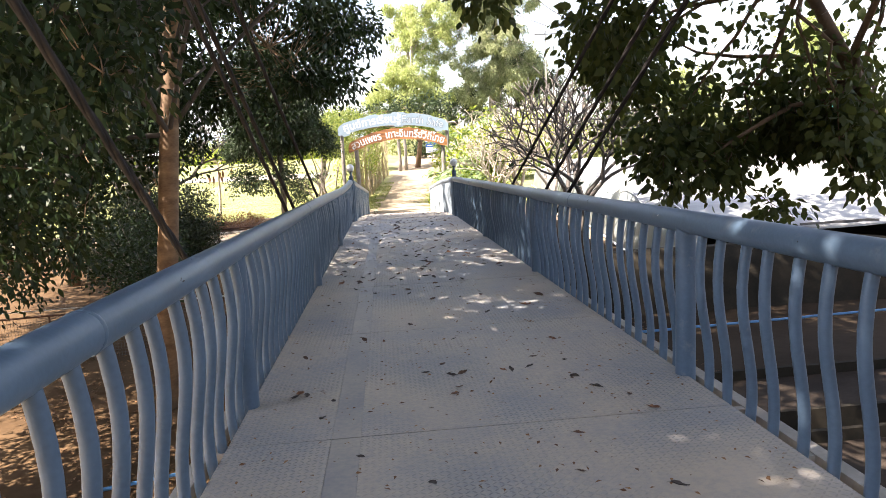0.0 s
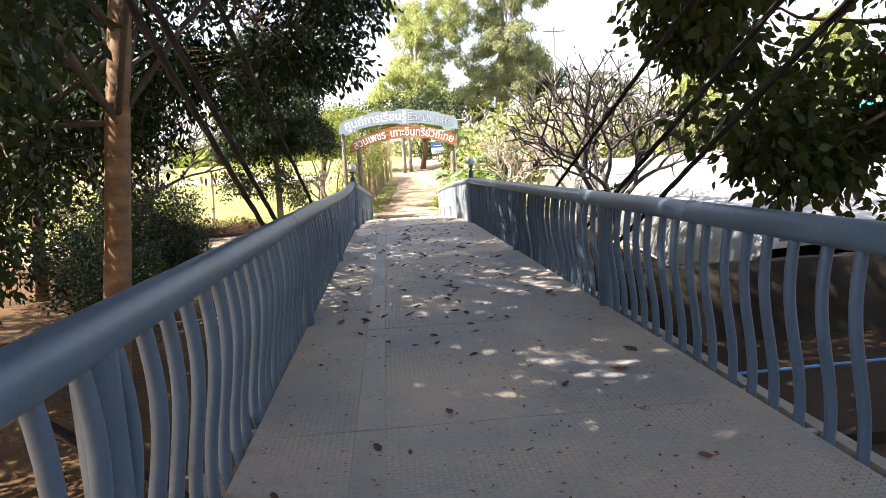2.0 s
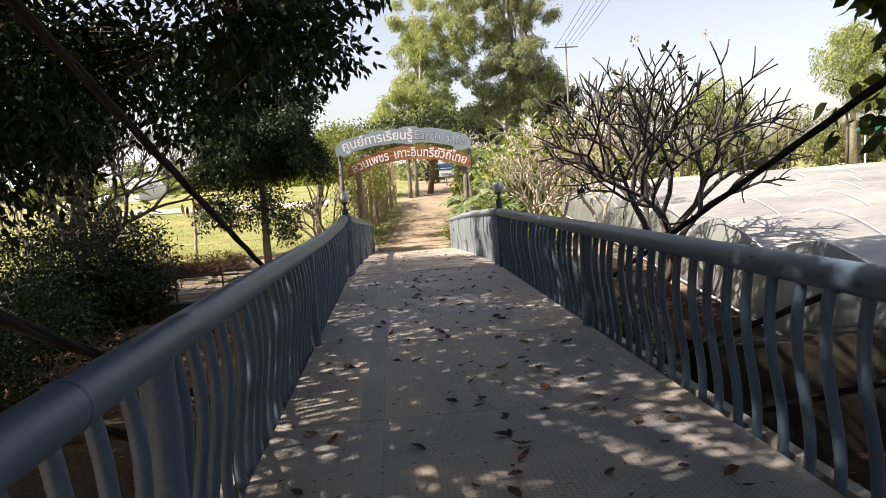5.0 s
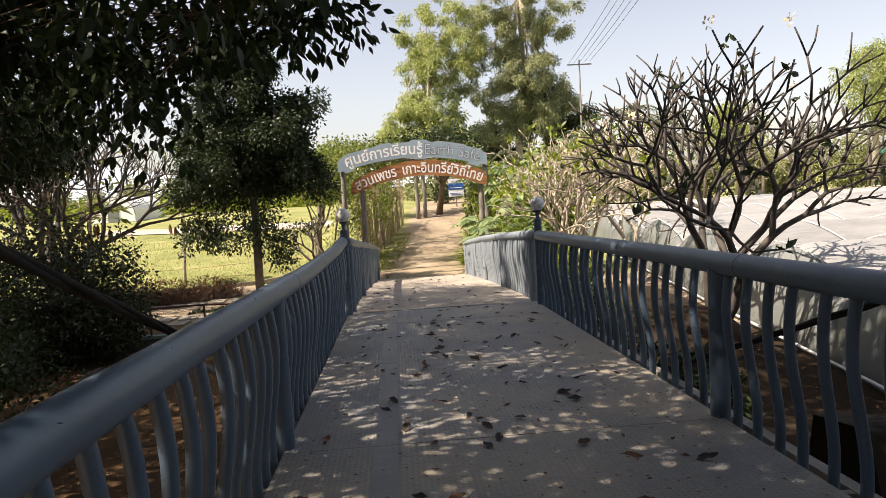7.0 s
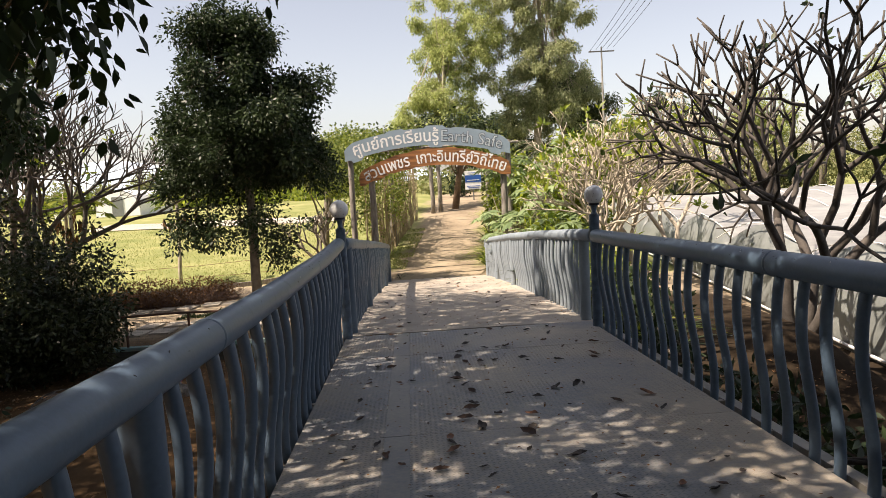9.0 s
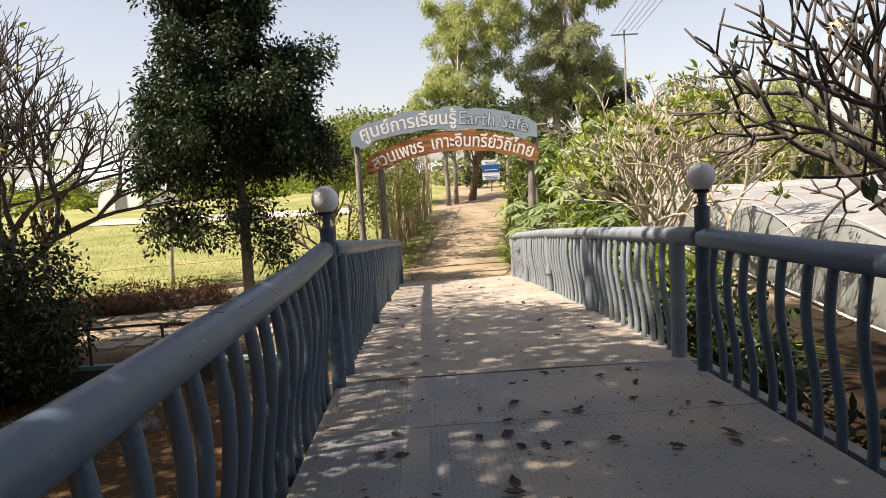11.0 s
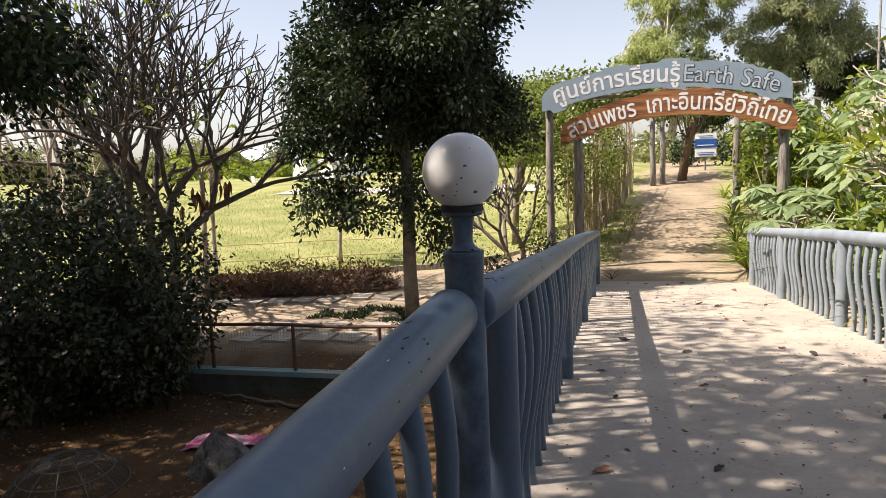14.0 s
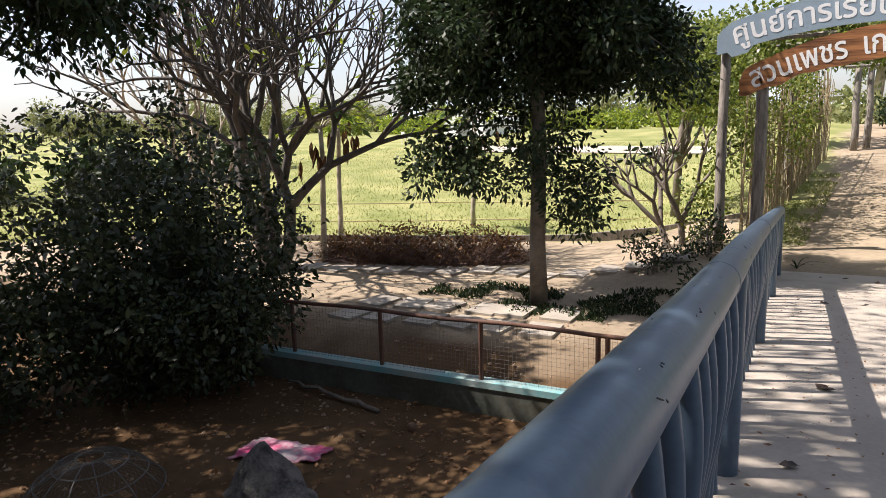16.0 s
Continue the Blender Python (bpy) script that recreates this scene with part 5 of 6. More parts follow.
for y in (34.0, 36.0, 38.4, 40.2, 43.0, 46.0):
    part("crossbeam", Geo().tube([(-2.2 + (y - 34) * 0.2, y, 2.2), (3.3, y, 2.25)], 0.05, 6), M_TIMBER, pergola)
part("vine", leaf_mesh("vine", b, w, s, 0.6, L_VINE), None, pergola)["kind"] = "stuff"
b, w, s = spray(ps[:60], 5, 0.3, 0.09, 0.0)
part("blossoms", leaf_mesh("blossoms", b, w, s, 0.8, L_BLOOM), None, pergola)["kind"] = "stuff"
leafy_tree("garden_tree", "leaning dark-trunked tree at the end of the dirt path", [(1.9, 47.4, -0.7), (2.2, 47.4, 1.2), (2.7, 47.4, 3.0)], [0.2, 0.16, 0.1],
           [(2.4, 47.5, 3.6, 2.6, 1.6, 1.1, 120), (-1.5, 47, 3.0, 2.2, 1.5, 1.0, 90)], L_MANGO, M_BARK, per=18, spread=0.4, size=0.2, limbs=9)
shrub("white_flowered_shrub", "green shrub with white flowers by the path's end", [(2.6, 53.5, 0.9, 0.9, 0.8, 0.8, 60), (4.9, 53.0, 0.9, 1.1, 0.8, 0.8, 70)], L_MANGO, 14, 0.3, 0.17, 0.5, 0.1, 8)

board = thing("notice_board", "blue and white notice board on a thin pole", "sign")
part("pole", Geo().tube([(3.2, 50.05, ground_z(3.2, 50) - 0.1), (3.2, 50.05, 1.5)], 0.035, 8), M_STEEL, board)
part("panel", Geo().box((3.2, 50, 1.0), (0.92, 0.03, 1.05)), M_WHITE, board)
part("blue_band", Geo().box((3.2, 49.98, 1.08), (0.92, 0.02, 0.4)), M_BLUE, board)
for z, wd in ((1.41, 0.6), (1.0, 0.7), (0.66, 0.75), (0.57, 0.6)):
    part("print_line", Geo().box((3.2, 49.965, z), (wd, 0.012, 0.035)), M_BLUE if z != 1.0 else M_WHITE, board)

# ---- pen: wall, fence, and what lies in it ----
wall = Geo()
wall.box((-5.0, 25.37, -2.42), (7.6, 0.14, 0.5))
pen = thing("pen_wall", "low mud-stained concrete kerb with teal painted top", "wall", kind="structure")
part("kerb", wall, M_KERB, pen)
part("coping", Geo().box((-5.0, 25.37, -2.15), (7.62, 0.17, 0.075)), M_TEAL, pen, "worn teal paint")
fence = thing("mesh_fence", "low rusty pipe fence with wire mesh", "fence")
fx = [-8.1, -6.78, -5.45, -4.13, -2.8, -1.56]
for x in fx:
    part("post", Geo().tube([(x, 25.37, -2.13), (x, 25.37, -1.44)], 0.028, 8), M_RUST, fence)
part("post", Geo().tube([(-2.7, 25.37, -2.13), (-2.7, 25.37, -1.45)], 0.028, 8), M_RUST, fence)
part("top_pipe", Geo().tube([(x, 25.37, -1.437 + 0.012 * math.sin(x * 3)) for x in np.linspace(-8.2, -1.5, 16)], 0.026, 8), M_RUST, fence, smooth=True)
net = Geo()
for x in np.arange(-8.1, -1.56, 0.05):
    net.box((x, 25.37, -1.79), (0.0018, 0.0018, 0.7))
for z in np.arange(-2.1, -1.45, 0.05):
    net.box((-4.83, 25.37, z), (6.54, 0.0018, 0.0018))
part("wire_mesh", net, M_STEEL, fence)["kind"] = "stuff"
slabs = thing("flagstones", "worn flagstones laid in the bare soil", "paving", kind="structure")
for k in range(26):
    if k < 12:
        x, y = -7.4 + 0.62 * (k % 6) + random.uniform(-.08, .08), 27.7 + 0.85 * (k // 6) + 0.25 * (k % 6) / 6
    else:
        x, y = -11.0 + 0.62 * (k - 12), 30.6 + 0.09 * (k - 12) + random.uniform(-.15, .15)
    part("slab", Geo().box((x, y, ground_z(x, y) + 0.02), (0.5, 0.62, 0.05), Matrix.Rotation(random.uniform(-.3, .1), 4, "Z")), M_SLAB, slabs)

cover = thing("wire_poultry_cover", "round wire-mesh dome cover lying on the pen floor", "cage")
cx, cy, R, Hd = -6.7, 22.3, 0.62, 0.34
zc = ground_z(cx, cy)
dome = lambda r: Hd * (1 - (r / R) ** 2.6) + 0.02
for r in (R, R * 0.78, R * 0.52, R * 0.2):
    part("ring", Geo().tube([(cx + r * math.cos(a), cy + r * math.sin(a), zc + dome(r)) for a in np.linspace(0, 6.2832, 37)], 0.007, 5, False), M_WIRE, cover)
for k in range(12):
    a = 6.283 * k / 12
    part("rib", Geo().tube([(cx + r * math.cos(a), cy + r * math.sin(a), zc + dome(r)) for r in np.linspace(R * 0.2, R, 9)], 0.006, 4), M_WIRE, cover)
wires = Geo()
for k in range(60):
    for sg in (-1, 1):
        wires.tube([(cx + r * math.cos(6.283 * k / 60 + sg * (r / R) * 0.9), cy + r * math.sin(6.283 * k / 60 + sg * (r / R) * 0.9), zc + dome(r)) for r in np.linspace(R * 0.2, R, 7)], 0.0013, 3, False)
part("mesh", wires, M_WIRE, cover)["kind"] = "stuff"


def lump(name, c, size, material, label, category, seed, peak=1.0):
    q = Geo()
    n, m = 20, 11
    for j in range(m):
        e = math.pi * j / (m - 1) - math.pi / 2
        for i in range(n):
            a = 2 * math.pi * i / n
            p = Vector((math.cos(e) * math.cos(a), math.cos(e) * math.sin(a), math.sin(e)))
            k = 1 + 0.22 * noise.noise(p * 1.6 + Vector((seed, 0, 0))) + 0.08 * noise.noise(p * 5 + Vector((seed, 3, 0)))
            tap = 1 - 0.45 * peak * max(0, p.z)
            q.v.append((c[0] + p.x * k * size[0] * tap, c[1] + p.y * k * size[1] * tap, c[2] + p.z * k * size[2]))
    q.f = [(j * n + i, j * n + (i + 1) % n, (j + 1) * n + (i + 1) % n, (j + 1) * n + i) for j in range(m - 1) for i in range(n)]
    return solid(name, q, material, label, category, smooth=True)


lump("rock", (-5.25, 22.95, -2.5), (0.4, 0.33, 0.44), M_ROCK, "dark lichen-spotted pointed rock on the pen floor", "rock", 1, 1.1)
lump("rock", (-4.9, 22.85, -2.5), (0.3, 0.26, 0.16), M_ROCK, "small rounded rock against the pointed one", "rock", 4, 0.3)
lump("coconut", (-4.62, 24.6, -2.46), (0.055, 0.055, 0.05), M_BARK, "brown coconut husk on the soil", "coconut", 7, 0)
lump("rock", (-3.1, 15.2, -2.45), (0.35, 0.3, 0.2), M_ROCK, "grey stone on the shaded ground", "rock", 12, 0.2)
sack = Geo()
for j in range(15):
    for i in range(29):
        u, v = i / 28, j / 14
        x = -6.0 + 0.86 * u + 0.07 * noise.noise((v * 3, 1, 0))
        y = 23.25 + 0.5 * v * (1 - 0.35 * u) + 0.3 * u + 0.06 * noise.noise((u * 4, 5, 0))
        sack.v.append((x, y, ground_z(x, y) + 0.035 + 0.035 * noise.noise((x * 7, y * 7, 0)) + 0.02 * noise.noise((x * 19, y * 19, 2))))
sack.f = [(j * 29 + i, j * 29 + i + 1, j * 29 + i + 30, j * 29 + i + 29) for j in range(14) for i in range(28)]
so = solid("feed_sack", sack, M_PINK, "crumpled pink and white feed sack on the soil", "sack", smooth=True)
sm = so.modifiers.new("thick", "SOLIDIFY")
sm.thickness, sm.offset = 0.012, -1
solid("dead_branch", Geo().tube(bend((-6.75, 25.15, -2.44), (-5.2, 24.85, -2.47), 0.02, 0.04, 9), [0.014, 0.018, 0.024, 0.022, 0.026, 0.024, 0.028, 0.026, 0.03, 0.028], 9), M_BARK_G, "dry bare branch lying along the pen wall", "branch", smooth=True)


# pens and pipes beside the shaded part of the bridge
for y, x0, x1, z in ((3.4, -6.5, -1.9, -1.95), (12.6, -9, -3.6, -1.55)):
    fe = thing("mesh_fence", "low rusty wire fence round a shaded pen", "fence")
    part("top_pipe", Geo().tube([(x0, y, z), (x1, y + 0.5, z + 0.02)], 0.022, 6), M_RUST, fe)
    for x in np.linspace(x0, x1, 4):
        yy = y + 0.5 * (x - x0) / (x1 - x0)
        part("post", Geo().tube([(x, yy, -2.7), (x, yy, z)], 0.022, 6), M_RUST, fe)
    nt = Geo()
    for x in np.arange(x0, x1, 0.06):
        nt.box((x, y + 0.5 * (x - x0) / (x1 - x0), (z - 2.65) / 2), (0.003, 0.003, z + 2.65))
    for zz in np.arange(-2.6, z, 0.06):
        nt.tube([(x0, y, zz), (x1, y + 0.5, zz)], 0.002, 3)
    part("wire_mesh", nt, M_STEEL, fe)["kind"] = "stuff"
solid("water_pipe", Geo().tube([(-4.2, 6.8, -2.42), (-3.0, 7.1, -2.4), (-1.9, 7.2, -2.42)], 0.025, 8), M_PVC, "blue plastic water pipe lying on the ground", "pipe")
solid("water_pipe", Geo().tube([(-9.5, 13.6, -1.62), (-2.2, 13.9, -1.6)], 0.014, 6), M_WHITE, "thin white pipe along the pen", "pipe")
solid("water_pipe", Geo().tube([(2.6, 9.3, -1.75), (9.0, 9.5, -1.72)], 0.022, 8), M_PVC, "blue plastic water pipe over the planting beds", "pipe")
for k, (y, z) in enumerate(((4.6, -2.2), (6.6, -2.15))):
    bed = thing("planting_bed", "raised bed edged with weathered boards in deep shade", "planting bed", "raised beds")
    for yy in (y, y + 1.5):
        part("board", Geo().box((6.2, yy, z - 0.05), (7.4, 0.07, 0.28)), M_SHADEBROWN, bed)
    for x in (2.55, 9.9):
        part("board", Geo().box((x, y + 0.75, z - 0.05), (0.07, 1.43, 0.27)), M_SHADEBROWN, bed)
    part("soil", Geo().box((6.2, y + 0.75, z - 0.2), (7.2, 1.4, 0.3)), M_MOISTSHADE, bed, "dark moist soil with deep shade put into its colour")
    for x in (2.7, 5.0, 7.4):
        part("leg", Geo().tube([(x, y, -2.75), (x, y, z - 0.15)], 0.025, 6), M_BEAM, bed)
mw = Geo()
for i in range(30):
    x = 3.4 + 0.25 * i
    y = 13.2 + 0.3 * noise.noise((x, 0, 0))
    mw.v += [(x, y - 0.35, -2.75), (x, y - 0.1 + 0.1 * noise.noise((x, 3, 0)), -1.7), (x, y + 0.1, -1.15 + 0.1 * noise.noise((x * 2, 1, 0))), (x, y + 0.9, -1.25), (x, y + 1.2, -2.75)]
mw.f = [(5 * i + k, 5 * i + 5 + k, 5 * i + 6 + k, 5 * i + 1 + k) for i in range(29) for k in range(4)] + [(4, 3, 2, 1, 0), tuple(145 + k for k in range(5))]
solid("earth_bank", mw, M_SHADEBROWN, "brown earth bank behind the planting beds", "bank", kind="structure", smooth=True)

# ---- sheet-covered growing houses ----
def wall_x(y):
    return 6.9 + (y - 17.9) * 0.115


for k in range(7):
    ya, yb = 14.6 + 5.2 * k, 14.6 + 5.2 * (k + 1)
    gh = thing("net_house", "low growing house covered in grey plastic sheet", "greenhouse", "growing houses")
    roof, front = Geo(), Geo()
    nyy, nxx = 15, 34
    prof = lambda t: -1.12 + 0.62 * (1 - abs(2 * t - 1) ** 1.6)
    for j in range(nyy):
        t = j / (nyy - 1)
        y = ya + (yb - ya) * t
        for i in range(nxx):
            x = wall_x(y) + 0.55 + 46 * (i / (nxx - 1)) ** 1.7
            z = prof(t) + 0.05 * noise.noise((x * 0.8, y * 0.9, k)) - 0.04 * abs(math.sin(x * 1.05)) + 0.2 * min(1, (x - wall_x(y)) / 30)
            roof.v.append((x, y, z))
        for i, (dx, z) in enumerate(((0.0, -2.75), (0.12, -2.1), (0.25, -1.5), (0.54, prof(t) - 0.01))):
            front.v.append((wall_x(y) + dx + 0.05 * noise.noise((y * 1.5, z * 2, 4)), y, z))
    roof.f = [(j * nxx + i, j * nxx + i + 1, (j + 1) * nxx + i + 1, (j + 1) * nxx + i) for j in range(nyy - 1) for i in range(nxx - 1)]
    front.f = [(j * 4 + i, j * 4 + i + 1, (j + 1) * 4 + i + 1, (j + 1) * 4 + i) for j in range(nyy - 1) for i in range(3)]
    for nm, q, m_ in (("roof_sheet", roof, M_NET), ("wall_sheet", front, M_NETD)):
        ob = part(nm, q, m_, gh, smooth=True)
        so = ob.modifiers.new("thick", "SOLIDIFY")
        so.thickness = 0.012
    for i in range(7):
        x0 = wall_x(ya) + 0.6 + i * 3.0
        part("hoop", Geo().tube([(x0 + 0.1 * t, ya + (yb - ya) * t, prof(t) + 0.05 + 0.2 * min(1, (x0 - wall_x(ya)) / 30)) for t in np.linspace(0, 1, 12)], 0.014, 5), M_WHITE, gh)
    part("skirt_pipe", Geo().tube([(wall_x(y) - 0.02, y, ground_z(wall_x(y), y) + 0.12) for y in np.linspace(ya, yb, 5)], 0.03, 6), M_WHITE, gh)
    wr = Geo()
    for q in range(14):
        x = wall_x(ya) + random.uniform(0.6, 14)
        wr.tube([(x + 0.3 * s, ya + 0.02, -1.0 + 0.03 * math.sin(3 * s)) for s in range(5)], 0.04, 4)
    part("valley_litter", wr, M_STEEL, gh)["kind"] = "stuff"

# ---- lawn and its edge ----
ln = lambda x, o: 37.4 + 0.31 * x + o
for o, h in ((0.0, 0.16),):
    for k in range(9):
        x0, x1 = -20 + 2.0 * k, -18.04 + 2.0 * k
        q = Geo()
        for x in (x0, x1):
            z = ground_z(x, ln(x, o))
            q.v += [(x, ln(x, o) - 0.05, z - 0.1), (x, ln(x, o) + 0.05, z - 0.1), (x, ln(x, o) + 0.05, z + h), (x, ln(x, o) - 0.05, z + h)]
        q.f = [(0, 1, 2, 3), (7, 6, 5, 4), (0, 4, 5, 1), (1, 5, 6, 2), (2, 6, 7, 3), (3, 7, 4, 0)]
        solid("lawn_edging", q, M_TIMBER, "low weathered edging board along the lawn", "edging", "lawn edging boards")
for o in (3.0, 6.4):
    solid("drip_line", Geo().tube([(x, ln(x, o), ground_z(x, ln(x, o)) + 0.03) for x in np.linspace(-24, -3.5, 24)], 0.012, 5), M_SOIL, "dusty irrigation tube laid across the lawn", "tube", "irrigation tubes")
for k in range(5):
    x = -20 + 3.4 * k
    y = ln(x, random.choice((0.4, 1.6, 4.6)))
    solid("garden_stake", Geo().tube([(x, y, ground_z(x, y) - 0.1), (x + 0.02, y, ground_z(x, y) + 0.75)], 0.008, 5), M_STEEL, "thin metal stake in the lawn", "stake", "lawn stakes")
gxn = 90000
gx_ = rng.uniform(-34, -1.0, gxn)
gy_ = ln(gx_, 0) + 30 * rng.random(gxn) ** 1.7
keep = (np.abs(gx_ - (0.2 + np.maximum(0, gy_ - 33) * 0.115)) > 2.0)
gx_, gy_ = gx_[keep], gy_[keep]
gb = np.column_stack([gx_, gy_, [ground_z(x, y) - 0.01 for x, y in zip(gx_, gy_)]])
gw = np.column_stack([rng.normal(size=len(gb)) * 0.5, rng.normal(size=len(gb)) * 0.5, np.ones(len(gb))])
tagged(new("lawn_grass", leaf_mesh("lawn_grass", gb, gw, rng.uniform(0.04, 0.12, len(gb)), 0.25, L_GRASS, BLADE[[0, 2, 4]])), "short yellow-green lawn grass in full sun", "grass", kind="stuff")
for nm, lab, (x0, x1, y0, y1), n, h, lf in (("grass_verge", "green grass verge along the dirt path", (-1.9, -0.9, 33.6, 42.0), 4000, 0.07, L_GRASS), ("ground_cover", "dark green ground cover under the mango tree", (-7.0, -2.6, 28.6, 30.4), 6000, 0.1, L_MANGO)):
    bx, by = rng.uniform(x0, x1, n), rng.uniform(y0, y1, n)
    if nm == "grass_verge":
        bx = bx + (by - 33) * 0.12
    kp = np.array([noise.noise((x * 1.3, y * 1.3, 8)) > -0.08 for x, y in zip(bx, by)])
    bx, by = bx[kp], by[kp]
    pb = np.column_stack([bx, by, [ground_z(x, y) for x, y in zip(bx, by)]])
    pw = np.column_stack([rng.normal(size=len(pb)) * 0.7, rng.normal(size=len(pb)) * 0.7, np.ones(len(pb))])
    tagged(new(nm, leaf_mesh(nm, pb, pw, rng.uniform(0.5, 1.2, len(pb)) * h, 0.4, lf, KITE)), lab, "grass", kind="stuff")


M_TWIG = mat("dry_twigs", (0.22, 0.145, 0.115), 0.85, 0, (0.12, 0.08, 0.07), 6, 40, 0.3)


def dead_shrub(x, y, r, h, seed):
    rnd = random.Random(seed)
    q = Geo()
    z = ground_z(x, y)
    for k in range(420):
        a, d = rnd.uniform(0, 6.28), r * math.sqrt(rnd.random()) * 0.75
        p = Vector((x + d * math.cos(a), y + d * math.sin(a) * 0.7, z - 0.03))
        e = p + Vector((rnd.uniform(-.6, .6), rnd.uniform(-.5, .5), h * rnd.uniform(0.25, 1.0) * (0.65 + 0.6 * noise.noise((3 * p.x, 3 * p.y, 1)))))
        m = p.lerp(e, 0.5) + Vector((rnd.uniform(-.1, .1), rnd.uniform(-.1, .1), 0.03))
        q.tube([p, m, e], [0.006, 0.0045, 0.0025], 3, False)
    sh = thing("dead_shrub", "heap of dry pale brown dead shrubs", "shrub", "dead shrubs")
    part("stem_mass", q, M_TWIG, sh)["kind"] = "stuff"
    c = np.column_stack([rng.normal(x, r * 0.4, 420), rng.normal(y, r * 0.28, 420), z + 0.03 + h * 0.85 * rng.random(420) ** 1.6])
    b, w, s = spray(c, 3, 0.1, 0.09, 0.1)
    part("dry_leaves", leaf_mesh("dry_leaves", b, w, s, 0.35, L_DRY), None, sh)["kind"] = "stuff"


for k, (x, y, r, h) in enumerate(((-9.5, 31.5, 0.8, 0.8), (-8.8, 31.7, 0.8, 0.95), (-8.0, 31.8, 0.85, 0.85), (-7.2, 32.2, 0.8, 0.9), (-6.7, 32.5, 0.6, 0.6), (-10.3, 31.5, 0.6, 0.6))):
    dead_shrub(x, y, r, h, k)


def papaya(x, y, h, seed):
    """A slim pale trunk, lobed leaves on long stalks, dead brown leaves hanging below."""
    rnd = random.Random(seed)
    pl = thing("papaya_tree", "slim papaya tree with hanging dead brown leaves", "tree", "papaya trees")
    z = ground_z(x, y)
    top = Vector((x + 0.1, y, z + h))
    part("trunk", Geo().tube(bend((x, y, z - 0.1), top, 0, 0.03, 5), [0.075, 0.07, 0.065, 0.06, 0.055, 0.05], 9), M_BARK_L, pl, smooth=True)
    st, b, w, s = Geo(), [], [], []
    for k in range(13):
        a, L = rnd.uniform(0, 6.28), rnd.uniform(0.6, 1.1)
        e = top + Vector((math.cos(a) * L, math.sin(a) * L, rnd.uniform(-0.1, 0.5)))
        st.tube(bend(top, e, 0.12, 0.02, 4), [0.014, 0.012, 0.01, 0.008, 0.006], 4)
        o = Vector((math.cos(a), math.sin(a), -0.5))
        sd = Vector((-o.y, o.x, 0))
        for f in range(7):
            t = radians(-120 + 40 * f)
            b.append(tuple(e)), w.append(tuple(o * math.cos(t) + sd * math.sin(t))), s.append(rnd.uniform(0.28, 0.42))
    part("stalk_mass", st, M_BARK_L, pl)["kind"] = "stuff"
    part("leaves", leaf_mesh("leaves", np.array(b), np.array(w), np.array(s), 0.34, L_LIME, OVAL, (0, 0, 1)), None, pl)["kind"] = "stuff"
    b, w, s = [], [], []
    for k in range(9):
        a = rnd.uniform(0, 6.28)
        p = top + Vector((math.cos(a) * rnd.uniform(.08, .7), math.sin(a) * .3, rnd.uniform(-.7, -.2)))
        for f in range(5):
            b.append(tuple(p)), w.append((rnd.uniform(-.15, .15), rnd.uniform(-.15, .15), -1)), s.append(rnd.uniform(0.3, 0.55))
    part("dead_leaves", leaf_mesh("dead_leaves", np.array(b), np.array(w), np.array(s), 0.18, L_DRY), None, pl)["kind"] = "stuff"


papaya(-10.57, 31.2, 3.0, 1)
papaya(-12.0, 33.9, 3.4, 2)
papaya(-9.2, 36.5, 3.0, 3)

lane = Geo()
for i in range(13):
    x = -22 + 1.4 * i
    for y in (57.0 - 0.15 * x * 0, 61.0):
        lane.v.append((x, y, ground_z(x, y) + 0.05))
lane.f = [(2 * i, 2 * i + 2, 2 * i + 3, 2 * i + 1) for i in range(12)]
solid("road", lane, M_CONC, "pale concrete lane across the far lawn", "road", kind="structure")


def garden_chair(x, y, turn):
    z = ground_z(x, y)
    ch = thing("garden_chair", "white plastic garden chair on the lawn", "chair", at=(x, y, z))
    ch.rotation_euler.z = radians(turn)
    part("seat", Geo().box((0, 0, 0.44), (0.48, 0.46, 0.03)), M_WHITE, ch)
    part("backrest", Geo().box((0, 0.23, 0.68), (0.46, 0.03, 0.42), Matrix.Rotation(radians(-12), 4, "X")), M_WHITE, ch)
    for sx in (-0.21, 0.21):
        for sy in (-0.2, 0.2):
            part("leg", Geo().tube([(sx * 1.1, sy * 1.1, 0), (sx, sy, 0.44)], 0.022, 6), M_WHITE, ch)
        part("armrest", Geo().box((sx, 0, 0.64), (0.05, 0.46, 0.025)), M_WHITE, ch)
        part("arm_post", Geo().tube([(sx, -0.2, 0.44), (sx, -0.2, 0.64)], 0.02, 6), M_WHITE, ch)


garden_chair(-25.8, 62, 150)


